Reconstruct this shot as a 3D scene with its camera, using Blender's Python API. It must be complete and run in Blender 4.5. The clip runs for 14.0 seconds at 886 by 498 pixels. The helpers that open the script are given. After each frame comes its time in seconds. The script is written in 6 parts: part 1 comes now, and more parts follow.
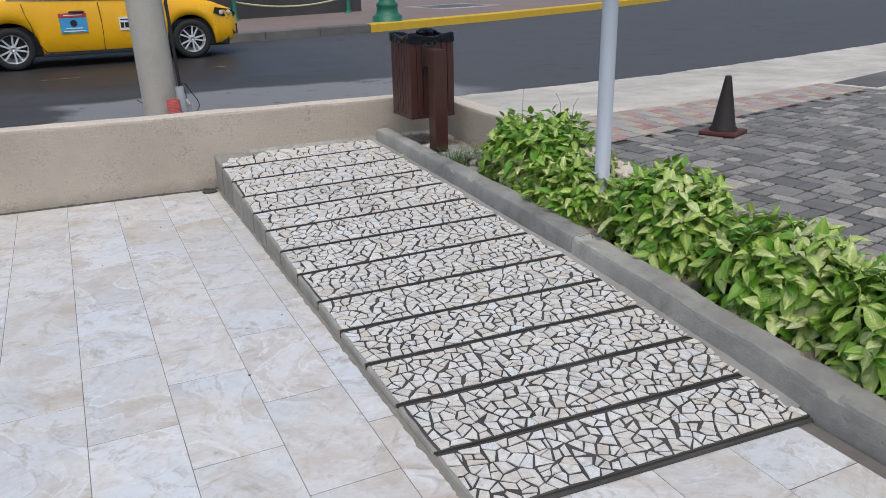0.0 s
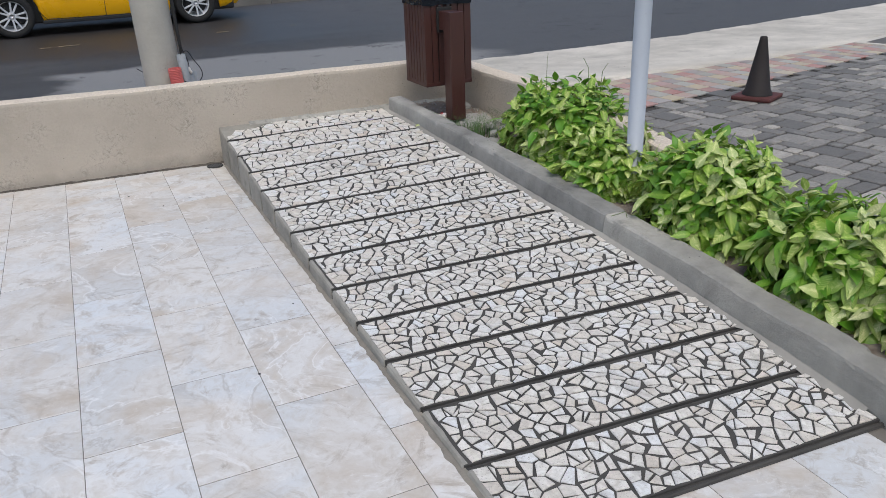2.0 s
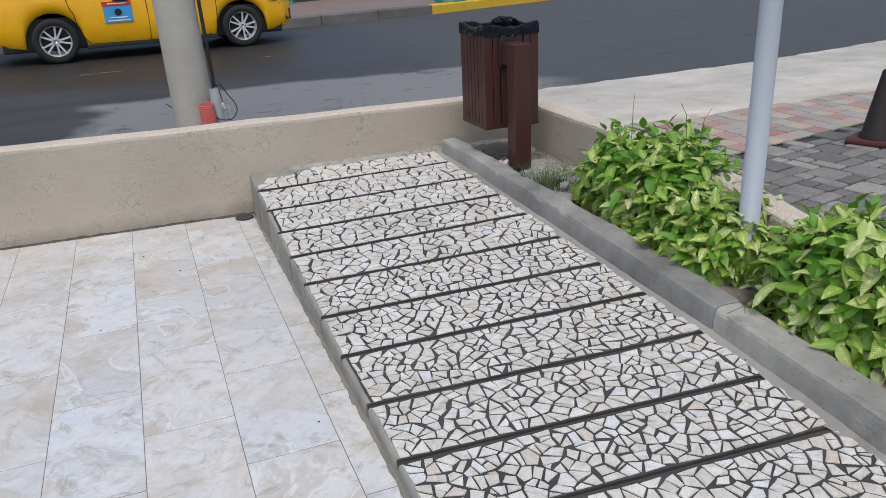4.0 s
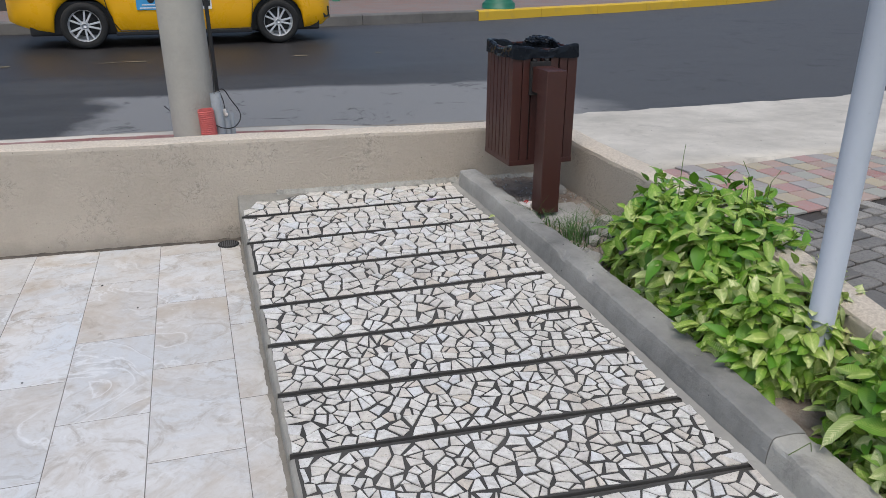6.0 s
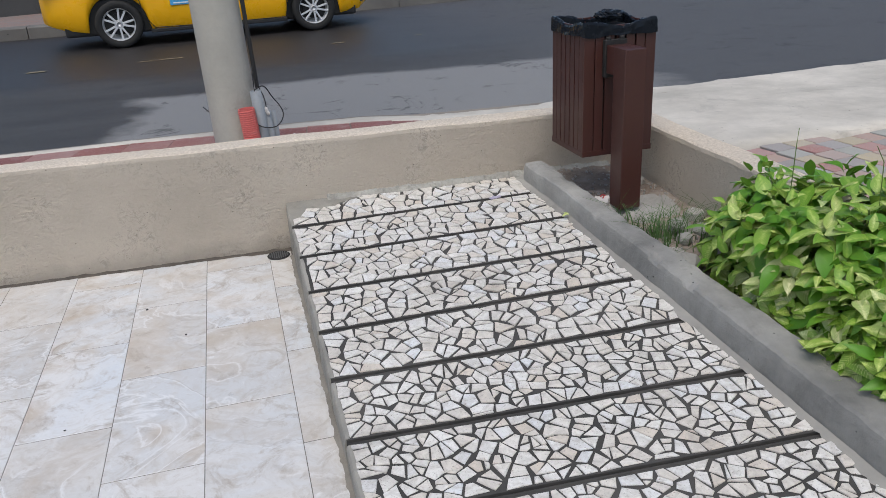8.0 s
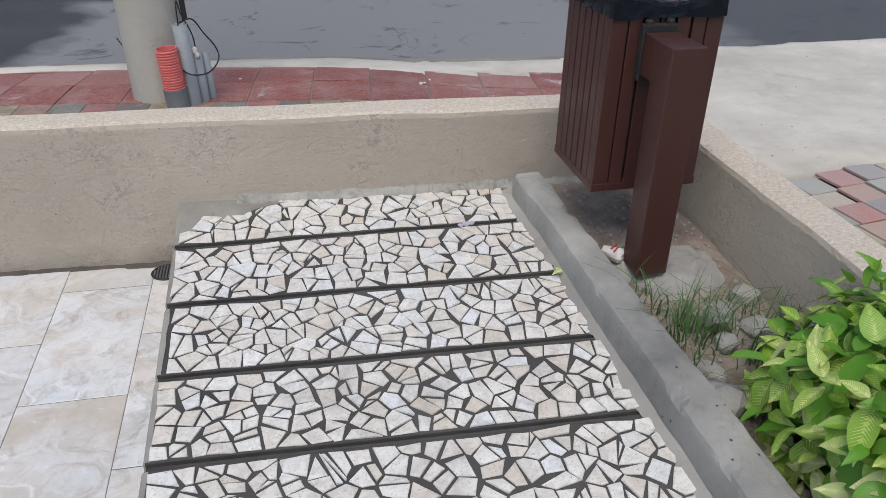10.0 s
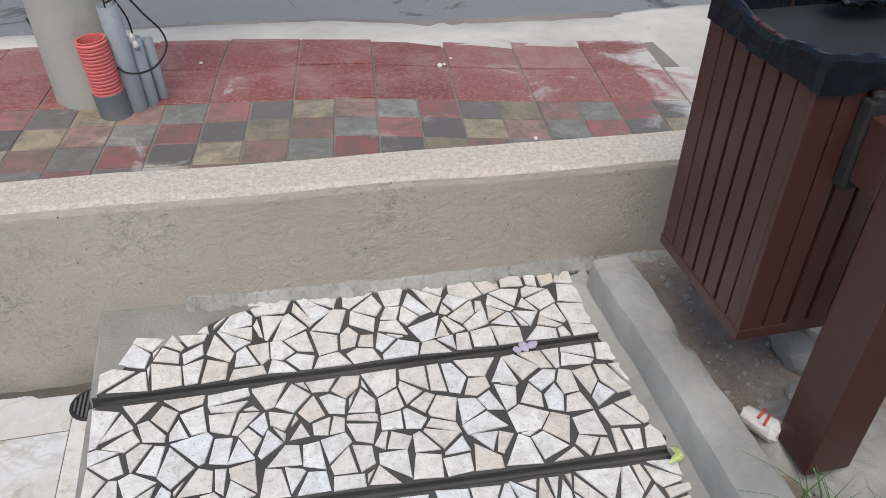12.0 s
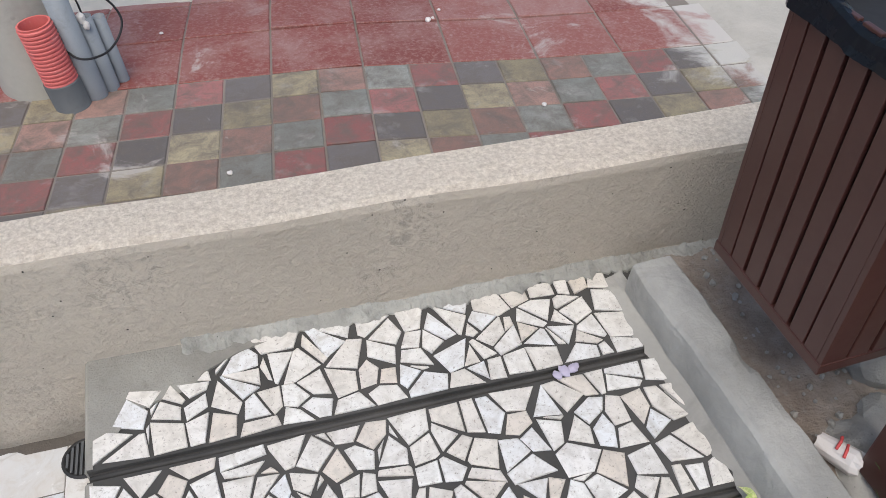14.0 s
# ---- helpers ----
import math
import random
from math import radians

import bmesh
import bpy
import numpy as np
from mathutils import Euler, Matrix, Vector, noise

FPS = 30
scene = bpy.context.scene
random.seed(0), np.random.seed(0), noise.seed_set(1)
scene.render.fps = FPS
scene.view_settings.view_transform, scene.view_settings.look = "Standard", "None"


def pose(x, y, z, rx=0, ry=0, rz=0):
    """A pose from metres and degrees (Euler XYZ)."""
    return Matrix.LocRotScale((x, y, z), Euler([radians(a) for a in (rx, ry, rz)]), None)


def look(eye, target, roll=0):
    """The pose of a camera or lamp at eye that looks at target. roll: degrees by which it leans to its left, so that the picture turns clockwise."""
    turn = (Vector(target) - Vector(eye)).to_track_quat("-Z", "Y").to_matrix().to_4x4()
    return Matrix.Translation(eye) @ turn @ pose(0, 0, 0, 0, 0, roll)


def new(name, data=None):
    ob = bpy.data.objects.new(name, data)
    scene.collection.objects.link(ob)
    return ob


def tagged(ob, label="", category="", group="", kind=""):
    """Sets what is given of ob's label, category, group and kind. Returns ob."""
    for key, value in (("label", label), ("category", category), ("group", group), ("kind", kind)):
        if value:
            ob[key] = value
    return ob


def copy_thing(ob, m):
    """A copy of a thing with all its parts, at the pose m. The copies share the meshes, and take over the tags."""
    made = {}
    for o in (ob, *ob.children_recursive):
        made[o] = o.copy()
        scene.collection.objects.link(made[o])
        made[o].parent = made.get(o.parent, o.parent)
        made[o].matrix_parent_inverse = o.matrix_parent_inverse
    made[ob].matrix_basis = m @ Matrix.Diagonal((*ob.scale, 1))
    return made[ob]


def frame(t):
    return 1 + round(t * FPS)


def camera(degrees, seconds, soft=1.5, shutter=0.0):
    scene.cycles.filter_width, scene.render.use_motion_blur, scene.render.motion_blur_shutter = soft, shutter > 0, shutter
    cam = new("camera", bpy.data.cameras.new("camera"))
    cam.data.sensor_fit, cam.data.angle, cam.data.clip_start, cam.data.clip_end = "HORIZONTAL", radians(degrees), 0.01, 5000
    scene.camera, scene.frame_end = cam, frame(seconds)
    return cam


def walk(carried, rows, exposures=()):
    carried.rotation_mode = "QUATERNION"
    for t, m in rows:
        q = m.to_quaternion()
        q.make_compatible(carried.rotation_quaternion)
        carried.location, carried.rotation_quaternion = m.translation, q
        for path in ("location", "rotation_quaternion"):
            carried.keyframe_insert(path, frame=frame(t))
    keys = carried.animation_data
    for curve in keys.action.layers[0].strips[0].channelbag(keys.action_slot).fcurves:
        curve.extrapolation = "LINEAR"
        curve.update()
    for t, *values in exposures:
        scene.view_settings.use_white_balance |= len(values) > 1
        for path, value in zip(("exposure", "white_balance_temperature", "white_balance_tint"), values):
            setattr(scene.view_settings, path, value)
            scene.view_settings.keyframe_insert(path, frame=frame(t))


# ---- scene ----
cam = camera(59.4, 14.0, soft=0.8)
PATH = [
    (0, (0.143, 0.013, 1.511), (0.944, 1.712, 0.823), -1.3),
    (0.5, (0.15, -0.015, 1.508), (0.953, 1.679, 0.81), -0.7),
    (1, (0.196, -0.003, 1.491), (0.998, 1.673, 0.752), -0.3),
    (1.5, (0.211, 0.132, 1.487), (0.994, 1.806, 0.723), -1.4),
    (2, (0.215, 0.299, 1.492), (0.977, 1.978, 0.718), -2.1),
    (2.5, (0.299, 0.458, 1.475), (1.046, 2.142, 0.696), -1.3),
    (3, (0.419, 0.636, 1.49), (1.138, 2.338, 0.724), -0.0),
    (3.5, (0.459, 0.836, 1.49), (1.145, 2.557, 0.736), -1.2),
    (4, (0.493, 1.034, 1.499), (1.145, 2.777, 0.766), -2.8),
    (4.2, (0.539, 1.105, 1.49), (1.181, 2.854, 0.763), -2.4),
    (6.3, (0.899, 1.628, 1.5), (1.448, 3.407, 0.772), 1.0),
    (6.5, (0.921, 1.637, 1.505), (1.447, 3.421, 0.771), 1.1),
    (7, (0.951, 1.684, 1.5), (1.435, 3.479, 0.763), 1.4),
    (7.5, (0.896, 1.834, 1.485), (1.362, 3.63, 0.736), -0.8),
    (8, (0.857, 1.992, 1.482), (1.312, 3.779, 0.709), -3.2),
    (8.5, (0.993, 2.168, 1.475), (1.434, 3.957, 0.697), -1.4),
    (8.7, (1.092, 2.276, 1.483), (1.532, 4.068, 0.711), -0.0),
    (10.8, (1.464, 3.557, 1.511), (1.788, 5.179, 0.387), 0.6),
    (11, (1.47, 3.666, 1.504), (1.793, 5.283, 0.373), 0.1),
    (11.5, (1.466, 3.932, 1.532), (1.799, 5.529, 0.374), -0.9),
    (12, (1.529, 4.161, 1.532), (1.869, 5.711, 0.315), 0.7),
    (12.5, (1.551, 4.363, 1.549), (1.886, 5.85, 0.253), 0.7),
    (13, (1.516, 4.478, 1.566), (1.844, 5.911, 0.21), -1.7),
    (13.5, (1.505, 4.501, 1.568), (1.863, 5.912, 0.197), -1.9),
    (14, (1.499, 4.497, 1.572), (1.868, 5.89, 0.185), -1.4),
]
walk(cam, [(t, look(eye, target, roll)) for t, eye, target, roll in PATH], [(0, 0.04, 6620, 8), (8.7, 0.06, 6620, 8), (11, 0.17, 6620, 8), (13, 0.28, 6620, 8), (14, 0.30, 6620, 8)])

# ---- world and light: an overcast day ----
world = bpy.data.worlds.new("world")
scene.world = world
world.use_nodes = True
sky = world.node_tree.nodes.new("ShaderNodeTexSky")
sky.sky_type = "NISHITA"
sky.sun_disc = False
sky.sun_elevation, sky.sun_rotation = radians(62), radians(200)
sky.air_density, sky.dust_density, sky.ozone_density = 1.0, 2.5, 1.5
backdrop = world.node_tree.nodes["Background"]
world.node_tree.links.new(sky.outputs[0], backdrop.inputs[0])
backdrop.inputs[1].default_value = 0.155
sun = new("sun", bpy.data.lights.new("sun", "SUN"))
sun.data.energy, sun.data.angle, sun.data.color = 1.5, radians(40), (1.0, 0.97, 0.93)
sun.matrix_world = look((-2.0, -5.0, 12.0), (0, 0, 0))


# ---- materials ----
class Mat:
    """A node material with short ways to add nodes."""

    def __init__(self, name):
        self.m = bpy.data.materials.new(name)
        self.m.use_nodes = True
        self.t = self.m.node_tree
        self.b = self.t.nodes["Principled BSDF"]
        self.co = self.t.nodes.new("ShaderNodeTexCoord").outputs["Object"]

    def put(self, node, key, value):
        s = node.inputs[key]
        if isinstance(value, bpy.types.NodeSocket):
            self.t.links.new(value, s)
        else:
            if s.type == "RGBA" and len(value) == 3:
                value = (*value, 1)
            s.default_value = value

    def world_co(self):
        self.co = self.t.nodes.new("ShaderNodeNewGeometry").outputs["Position"]
        return self

    def noise(self, scale, detail=4, rough=0.6, distort=0.0, co=None, color=False):
        n = self.t.nodes.new("ShaderNodeTexNoise")
        self.put(n, "Vector", co or self.co)
        self.put(n, "Scale", scale)
        self.put(n, "Detail", detail)
        self.put(n, "Roughness", rough)
        self.put(n, "Distortion", distort)
        return n.outputs["Color" if color else "Fac"]

    def voronoi(self, scale, feature="F1", co=None, out="Distance"):
        n = self.t.nodes.new("ShaderNodeTexVoronoi")
        n.feature = feature
        self.put(n, "Vector", co or self.co)
        self.put(n, "Scale", scale)
        return n.outputs[out]

    def ramp(self, fac, *stops):
        n = self.t.nodes.new("ShaderNodeValToRGB")
        e = n.color_ramp.elements
        while len(e) < len(stops):
            e.new(0.5)
        for k, (at, c) in zip(e, stops):
            k.position = at
            k.color = (c, c, c, 1) if isinstance(c, (int, float)) else (*c, 1)
        self.put(n, "Fac", fac)
        return n.outputs["Color"]

    def mix(self, fac, a, b, how="MIX"):
        n = self.t.nodes.new("ShaderNodeMix")
        n.data_type, n.blend_type = "RGBA", how
        self.put(n, 0, fac)
        self.put(n, 6, a)
        self.put(n, 7, b)
        return n.outputs[2]

    def math(self, op, a, b=0.0, c=0.0, clamp=False):
        n = self.t.nodes.new("ShaderNodeMath")
        n.operation, n.use_clamp = op, clamp
        for k, v in enumerate((a, b, c)):
            self.put(n, k, v)
        return n.outputs[0]

    def axes(self, co=None):
        n = self.t.nodes.new("ShaderNodeSeparateXYZ")
        self.put(n, 0, co or self.co)
        return n.outputs

    def shifted(self, amount=40.0):
        """Coordinates that differ from object to object."""
        r = self.t.nodes.new("ShaderNodeObjectInfo").outputs["Random"]
        n = self.t.nodes.new("ShaderNodeVectorMath")
        n.operation = "ADD"
        self.put(n, 0, self.co)
        c = self.t.nodes.new("ShaderNodeCombineXYZ")
        self.put(c, 0, self.math("MULTIPLY", r, amount))
        self.put(c, 1, self.math("MULTIPLY", r, amount * 7.3))
        self.put(c, 2, self.math("MULTIPLY", r, amount * 3.1))
        self.put(n, 1, c.outputs[0])
        return n.outputs[0]

    def rand(self, island=False):
        if island:
            return self.t.nodes.new("ShaderNodeNewGeometry").outputs["Random Per Island"]
        return self.t.nodes.new("ShaderNodeObjectInfo").outputs["Random"]

    def bump(self, height, strength=0.3, distance=0.01):
        n = self.t.nodes.new("ShaderNodeBump")
        self.put(n, "Strength", strength)
        self.put(n, "Distance", distance)
        self.put(n, "Height", height)
        if self.b.inputs["Normal"].links:
            self.put(n, "Normal", self.b.inputs["Normal"].links[0].from_socket)
        self.put(self.b, "Normal", n.outputs[0])

    def done(self, color, rough=0.7, metal=0.0, spec=0.5):
        self.put(self.b, "Base Color", color)
        self.put(self.b, "Roughness", rough)
        self.put(self.b, "Metallic", metal)
        self.put(self.b, "Specular IOR Level", spec)
        return self.m


def concrete(name, base, dark, scale=6.0, pits=True, bump=0.35, rough=0.85):
    q = Mat(name).world_co()
    big = q.noise(scale * 0.35, 5, 0.65)
    fine = q.noise(scale * 14, 5, 0.7)
    c = q.mix(q.ramp(big, (0.35, 0.0), (0.68, 1.0)), dark, base)
    c = q.mix(q.math("MULTIPLY", fine, 0.45), c, tuple(v * 0.55 for v in base))
    stain = q.ramp(q.noise(scale * 0.9, 6, 0.7, 0.6), (0.56, 0.0), (0.72, 0.5))
    c = q.mix(stain, c, tuple(v * 0.62 for v in dark))
    if pits:
        pit = q.ramp(q.voronoi(scale * 4.5), (0.06, 1.0), (0.11, 0.0))
        some = q.ramp(q.noise(scale * 1.7, 2), (0.55, 0.0), (0.6, 1.0))
        hole = q.math("MULTIPLY", pit, some)
        c = q.mix(hole, c, tuple(v * 0.3 for v in dark))
        q.bump(q.math("SUBTRACT", 1.0, hole), 0.6, 0.006)
    q.bump(fine, bump, 0.006)
    q.bump(big, bump * 0.6, 0.02)
    return q.done(c, rough)


def plaster():
    """Sand-coloured render, brushed sideways, with blow holes, dark scuffs and a damp foot."""
    q = Mat("plaster").world_co()
    x, y, z = q.axes()
    big = q.noise(1.6, 6, 0.6)
    fine = q.noise(130, 4, 0.7)
    m = q.t.nodes.new("ShaderNodeMapping")
    q.put(m, "Vector", q.co)
    q.put(m, "Scale", (17.0, 17.0, 24.0))
    brush = q.noise(2.2, 5, 0.6, 0.6, m.outputs[0])
    c = q.mix(q.ramp(big, (0.3, 0.0), (0.7, 1.0)), (0.465, 0.41, 0.335), (0.645, 0.575, 0.48))
    c = q.mix(q.math("MULTIPLY", fine, 0.35), c, (0.30, 0.25, 0.20))
    c = q.mix(q.ramp(brush, (0.45, 0.0), (0.75, 0.35)), c, (0.55, 0.47, 0.40))
    grime = q.math('MULTIPLY', q.ramp(q.noise(3.2, 3, 0.6), (0.50, 0.0), (0.64, 1.0)), q.ramp(q.noise(34, 8, 0.9, 0.8), (0.49, 0.0), (0.60, 0.7)))
    c = q.mix(grime, c, (0.2, 0.175, 0.15))
    # splashed dirt at the foot
    foot = q.math("MULTIPLY", q.ramp(q.math("ADD", z, q.math("MULTIPLY", q.noise(7, 4), 0.12)), (0.06, 1.0), (0.16, 0.0)), 0.55)
    c = q.mix(foot, c, (0.21, 0.185, 0.16))
    pit = q.math("MULTIPLY", q.ramp(q.math('ADD', q.voronoi(24), q.math('MULTIPLY', q.noise(90, 3), 0.10)), (0.095, 1.0), (0.108, 0.0)), q.ramp(q.noise(5, 2), (0.42, 0.0), (0.48, 1.0)))
    c = q.mix(pit, c, (0.05, 0.04, 0.035))
    # the open top is sandier, and painted paler for the light from above
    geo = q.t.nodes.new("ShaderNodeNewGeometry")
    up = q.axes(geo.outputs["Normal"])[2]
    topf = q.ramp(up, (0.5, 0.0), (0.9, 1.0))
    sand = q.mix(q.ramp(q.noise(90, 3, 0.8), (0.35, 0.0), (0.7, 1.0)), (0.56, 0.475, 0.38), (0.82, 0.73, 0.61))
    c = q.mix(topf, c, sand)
    q.bump(q.math("SUBTRACT", 1.0, pit), 0.7, 0.006)
    q.bump(brush, 0.7, 0.014)
    q.bump(q.noise(50, 7, 0.8, 0.8), 0.8, 0.010)
    q.bump(fine, 0.6, 0.004)
    return q.done(c, 0.9)


def marble_tile():
    """Glazed floor tile: off-white with warm clouds, grey clouds and thin pale veins."""
    q = Mat("marble_tile")
    co = q.shifted(30)
    cloud = q.noise(2.2, 7, 0.62, 1.4, co)
    vein = q.noise(2.2, 8, 0.55, 1.2, co)
    grey = q.noise(1.3, 5, 0.6, 0.8, co)
    c = q.mix(q.ramp(cloud, (0.44, 0.0), (0.66, 1.0)), (0.70, 0.69, 0.675), (0.49, 0.41, 0.325))
    c = q.mix(q.ramp(grey, (0.46, 0.0), (0.60, 0.85)), c, (0.62, 0.655, 0.69))
    line = q.math("MULTIPLY", q.ramp(q.math("ABSOLUTE", q.math("SUBTRACT", vein, 0.5)), (0.0, 0.6), (0.016, 0.0)), q.ramp(q.noise(2.0, 3, 0.5, 0.0, co), (0.48, 0.0), (0.62, 1.0)))
    brown = q.ramp(q.noise(4.5, 9, 0.72, 2.4, co), (0.54, 0.0), (0.68, 0.75))
    c = q.mix(brown, c, (0.30, 0.24, 0.18))
    c = q.mix(q.math("MULTIPLY", q.rand(), 0.45), c, (0.50, 0.465, 0.42))
    fine = q.noise(13, 9, 0.75, 1.6, co)
    c = q.mix(q.ramp(fine, (0.48, 0.0), (0.66, 0.42)), c, (0.43, 0.37, 0.30))
    c = q.mix(q.ramp(fine, (0.32, 0.5), (0.42, 0.0)), c, (0.78, 0.78, 0.775))
    c = q.mix(line, c, (0.80, 0.80, 0.80))
    rim = q.ramp(q.math("ABSOLUTE", q.math("SUBTRACT", vein, 0.535)), (0.0, 0.5), (0.016, 0.0))
    c = q.mix(q.math("MULTIPLY", rim, q.ramp(grey, (0.45, 0.0), (0.6, 1.0))), c, (0.34, 0.31, 0.28))
    dust = q.noise(60, 5, 0.7)
    c = q.mix(q.ramp(dust, (0.55, 0.0), (0.8, 0.22)), c, (0.36, 0.33, 0.29))
    q.bump(q.noise(18, 3), 0.05, 0.003)
    return q.done(c, q.ramp(q.noise(9, 4), (0.3, 0.26), (0.7, 0.45)))


def shard(island):
    """Broken travertine: white to cream, pitted, dusty at the edges."""
    q = Mat("travertine_rest" if island else "travertine").world_co()
    r = q.rand(island)
    c = q.ramp(r, (0.0, (0.62, 0.575, 0.515)), (0.3, (0.73, 0.715, 0.68)), (0.55, (0.65, 0.605, 0.54)), (0.72, (0.69, 0.70, 0.705)), (0.9, (0.61, 0.54, 0.46)), (1.0, (0.74, 0.725, 0.70)))
    cl = q.noise(26, 6, 0.7, 0.8)
    c = q.mix(q.ramp(cl, (0.42, 0.0), (0.7, 0.7)), c, (0.40, 0.365, 0.32))
    hole = q.ramp(q.noise(150, 4, 0.8), (0.57, 0.0), (0.66, 0.8))
    c = q.mix(hole, c, (0.24, 0.21, 0.18))
    dirt = q.ramp(q.noise(3.3, 6, 0.7, 0.6), (0.56, 0.0), (0.78, 0.6))
    c = q.mix(dirt, c, (0.24, 0.22, 0.195))
    q.bump(q.math("SUBTRACT", 1.0, hole), 0.4, 0.002)
    q.bump(cl, 0.3, 0.003)
    return q.done(c, 0.55)


def pieces(name, island, stops, stain=(0.12, 0.11, 0.1), amount=0.6, rough=0.75, scale=8.0, bump=0.3, lo=0.42, hi=0.75, smear=False):
    """Pavers and tiles whose tone changes from piece to piece, worn and dirty."""
    q = Mat(name).world_co()
    c = q.ramp(q.rand(island), *stops)
    w = q.noise(scale, 6, 0.7, 0.5)
    c = q.mix(q.ramp(w, (lo, 0.0), (hi, amount)), c, stain)
    g = q.noise(scale * 16, 4, 0.75)
    c = q.mix(q.ramp(g, (0.48, 0.0), (0.68, 0.6)), c, stain)
    c = q.mix(q.ramp(q.noise(scale * 9, 5, 0.8), (0.60, 0.0), (0.72, 0.4)), c, (0.40, 0.37, 0.33))
    pale = q.ramp(q.noise(scale * 0.6, 5, 0.65, 0.4), (0.58, 0.0), (0.75, 0.4))
    c = q.mix(pale, c, (0.42, 0.40, 0.37))
    if smear:
        # cement trodden over the tiles from the driveway, and a few splashes
        px, py, pz = q.axes()
        edge = q.math("ADD", px, q.math("MULTIPLY", q.math("SUBTRACT", q.noise(4.5, 6, 0.65, 0.6), 0.5), 1.1))
        c = q.mix(q.ramp(q.math("MULTIPLY", edge, 0.25), (0.735, 0.0), (0.775, 0.9)), c, (0.50, 0.475, 0.43))
        c = q.mix(q.ramp(q.noise(3.4, 7, 0.7, 0.9), (0.60, 0.0), (0.68, 0.7)), c, (0.46, 0.42, 0.38))
    q.bump(g, bump, 0.004)
    return q.done(c, rough)


def asphalt():
    """Dark wet asphalt with a dry, lighter stretch beside the near pavement."""
    q = Mat("asphalt").world_co()
    x, y, z = q.axes()
    wob = q.math("MULTIPLY", q.math("SUBTRACT", q.noise(0.8, 5, 0.6), 0.5), 1.6)
    gx = q.math("MULTIPLY", q.math("SUBTRACT", q.math("ADD", x, wob), -0.1), 4.0, clamp=True)
    gx2 = q.math("MULTIPLY", q.math("SUBTRACT", 4.6, q.math("ADD", x, wob)), 3.0, clamp=True)
    gy = q.math("MULTIPLY", q.math("SUBTRACT", 9.75, q.math("ADD", y, q.math("MULTIPLY", wob, 0.5))), 5.0, clamp=True)
    dry = q.math("MULTIPLY", q.math("MULTIPLY", gx, gx2), gy)
    puddle = q.ramp(q.noise(1.1, 4, 0.55), (0.63, 1.0), (0.655, 0.0))
    dry = q.math("MULTIPLY", dry, puddle)
    grit = q.noise(150, 4, 0.75)
    sm = q.t.nodes.new("ShaderNodeMapping")
    q.put(sm, "Vector", q.co)
    q.put(sm, "Scale", (0.5, 2.2, 1.0))
    big = q.noise(0.9, 8, 0.72, 0.6, sm.outputs[0])
    wet = q.mix(q.ramp(big, (0.35, 0.0), (0.7, 1.0)), (0.031, 0.031, 0.032), (0.060, 0.060, 0.061))
    # brown wet strip under the far traffic lane
    far = q.math("MULTIPLY", q.math("MULTIPLY", q.math("SUBTRACT", q.math("ADD", y, wob), 10.2), 1.2, clamp=True), q.math("MULTIPLY", q.math("SUBTRACT", 5.0, q.math("ADD", x, wob)), 0.5, clamp=True))
    wet = q.mix(far, wet, (0.021, 0.019, 0.018))
    drier = q.math("MULTIPLY", q.math("MULTIPLY", q.math("SUBTRACT", q.math("ADD", x, wob), 2.0), 0.35, clamp=True), 0.6)
    wet = q.mix(drier, wet, (0.085, 0.085, 0.09))
    c = q.mix(dry, wet, (0.19, 0.19, 0.19))
    c = q.mix(q.ramp(grit, (0.45, 0.0), (0.8, 0.55)), c, q.mix(dry, (0.11, 0.11, 0.115), (0.34, 0.34, 0.34)))
    patch = q.ramp(q.noise(2.2, 6, 0.75, 1.0), (0.58, 0.0), (0.63, 0.6))
    c = q.mix(patch, c, (0.028, 0.028, 0.03))
    q.bump(grit, 0.5, 0.006)
    wetr = q.mix(far, (0.68, 0.68, 0.68), (0.46, 0.46, 0.46))
    r = q.mix(dry, wetr, (0.85, 0.85, 0.85))
    return q.done(c, r, 0.0, 0.33)


def paint(name, color, rough=0.35, wear=(0.2, 0.2, 0.2), amount=0.3, scale=9.0, metal=0.0, spec=0.5):
    q = Mat(name)
    w = q.noise(scale, 6, 0.7, 0.4)
    c = q.mix(q.ramp(w, (0.55, 0.0), (0.8, amount)), color, wear)
    c = q.mix(q.ramp(q.noise(scale * 14, 4, 0.7), (0.6, 0.0), (0.8, amount)), c, wear)
    q.bump(q.noise(scale * 5, 3), 0.06, 0.003)
    return q.done(c, q.ramp(w, (0.3, rough), (0.8, min(1.0, rough + 0.2))), metal, spec)


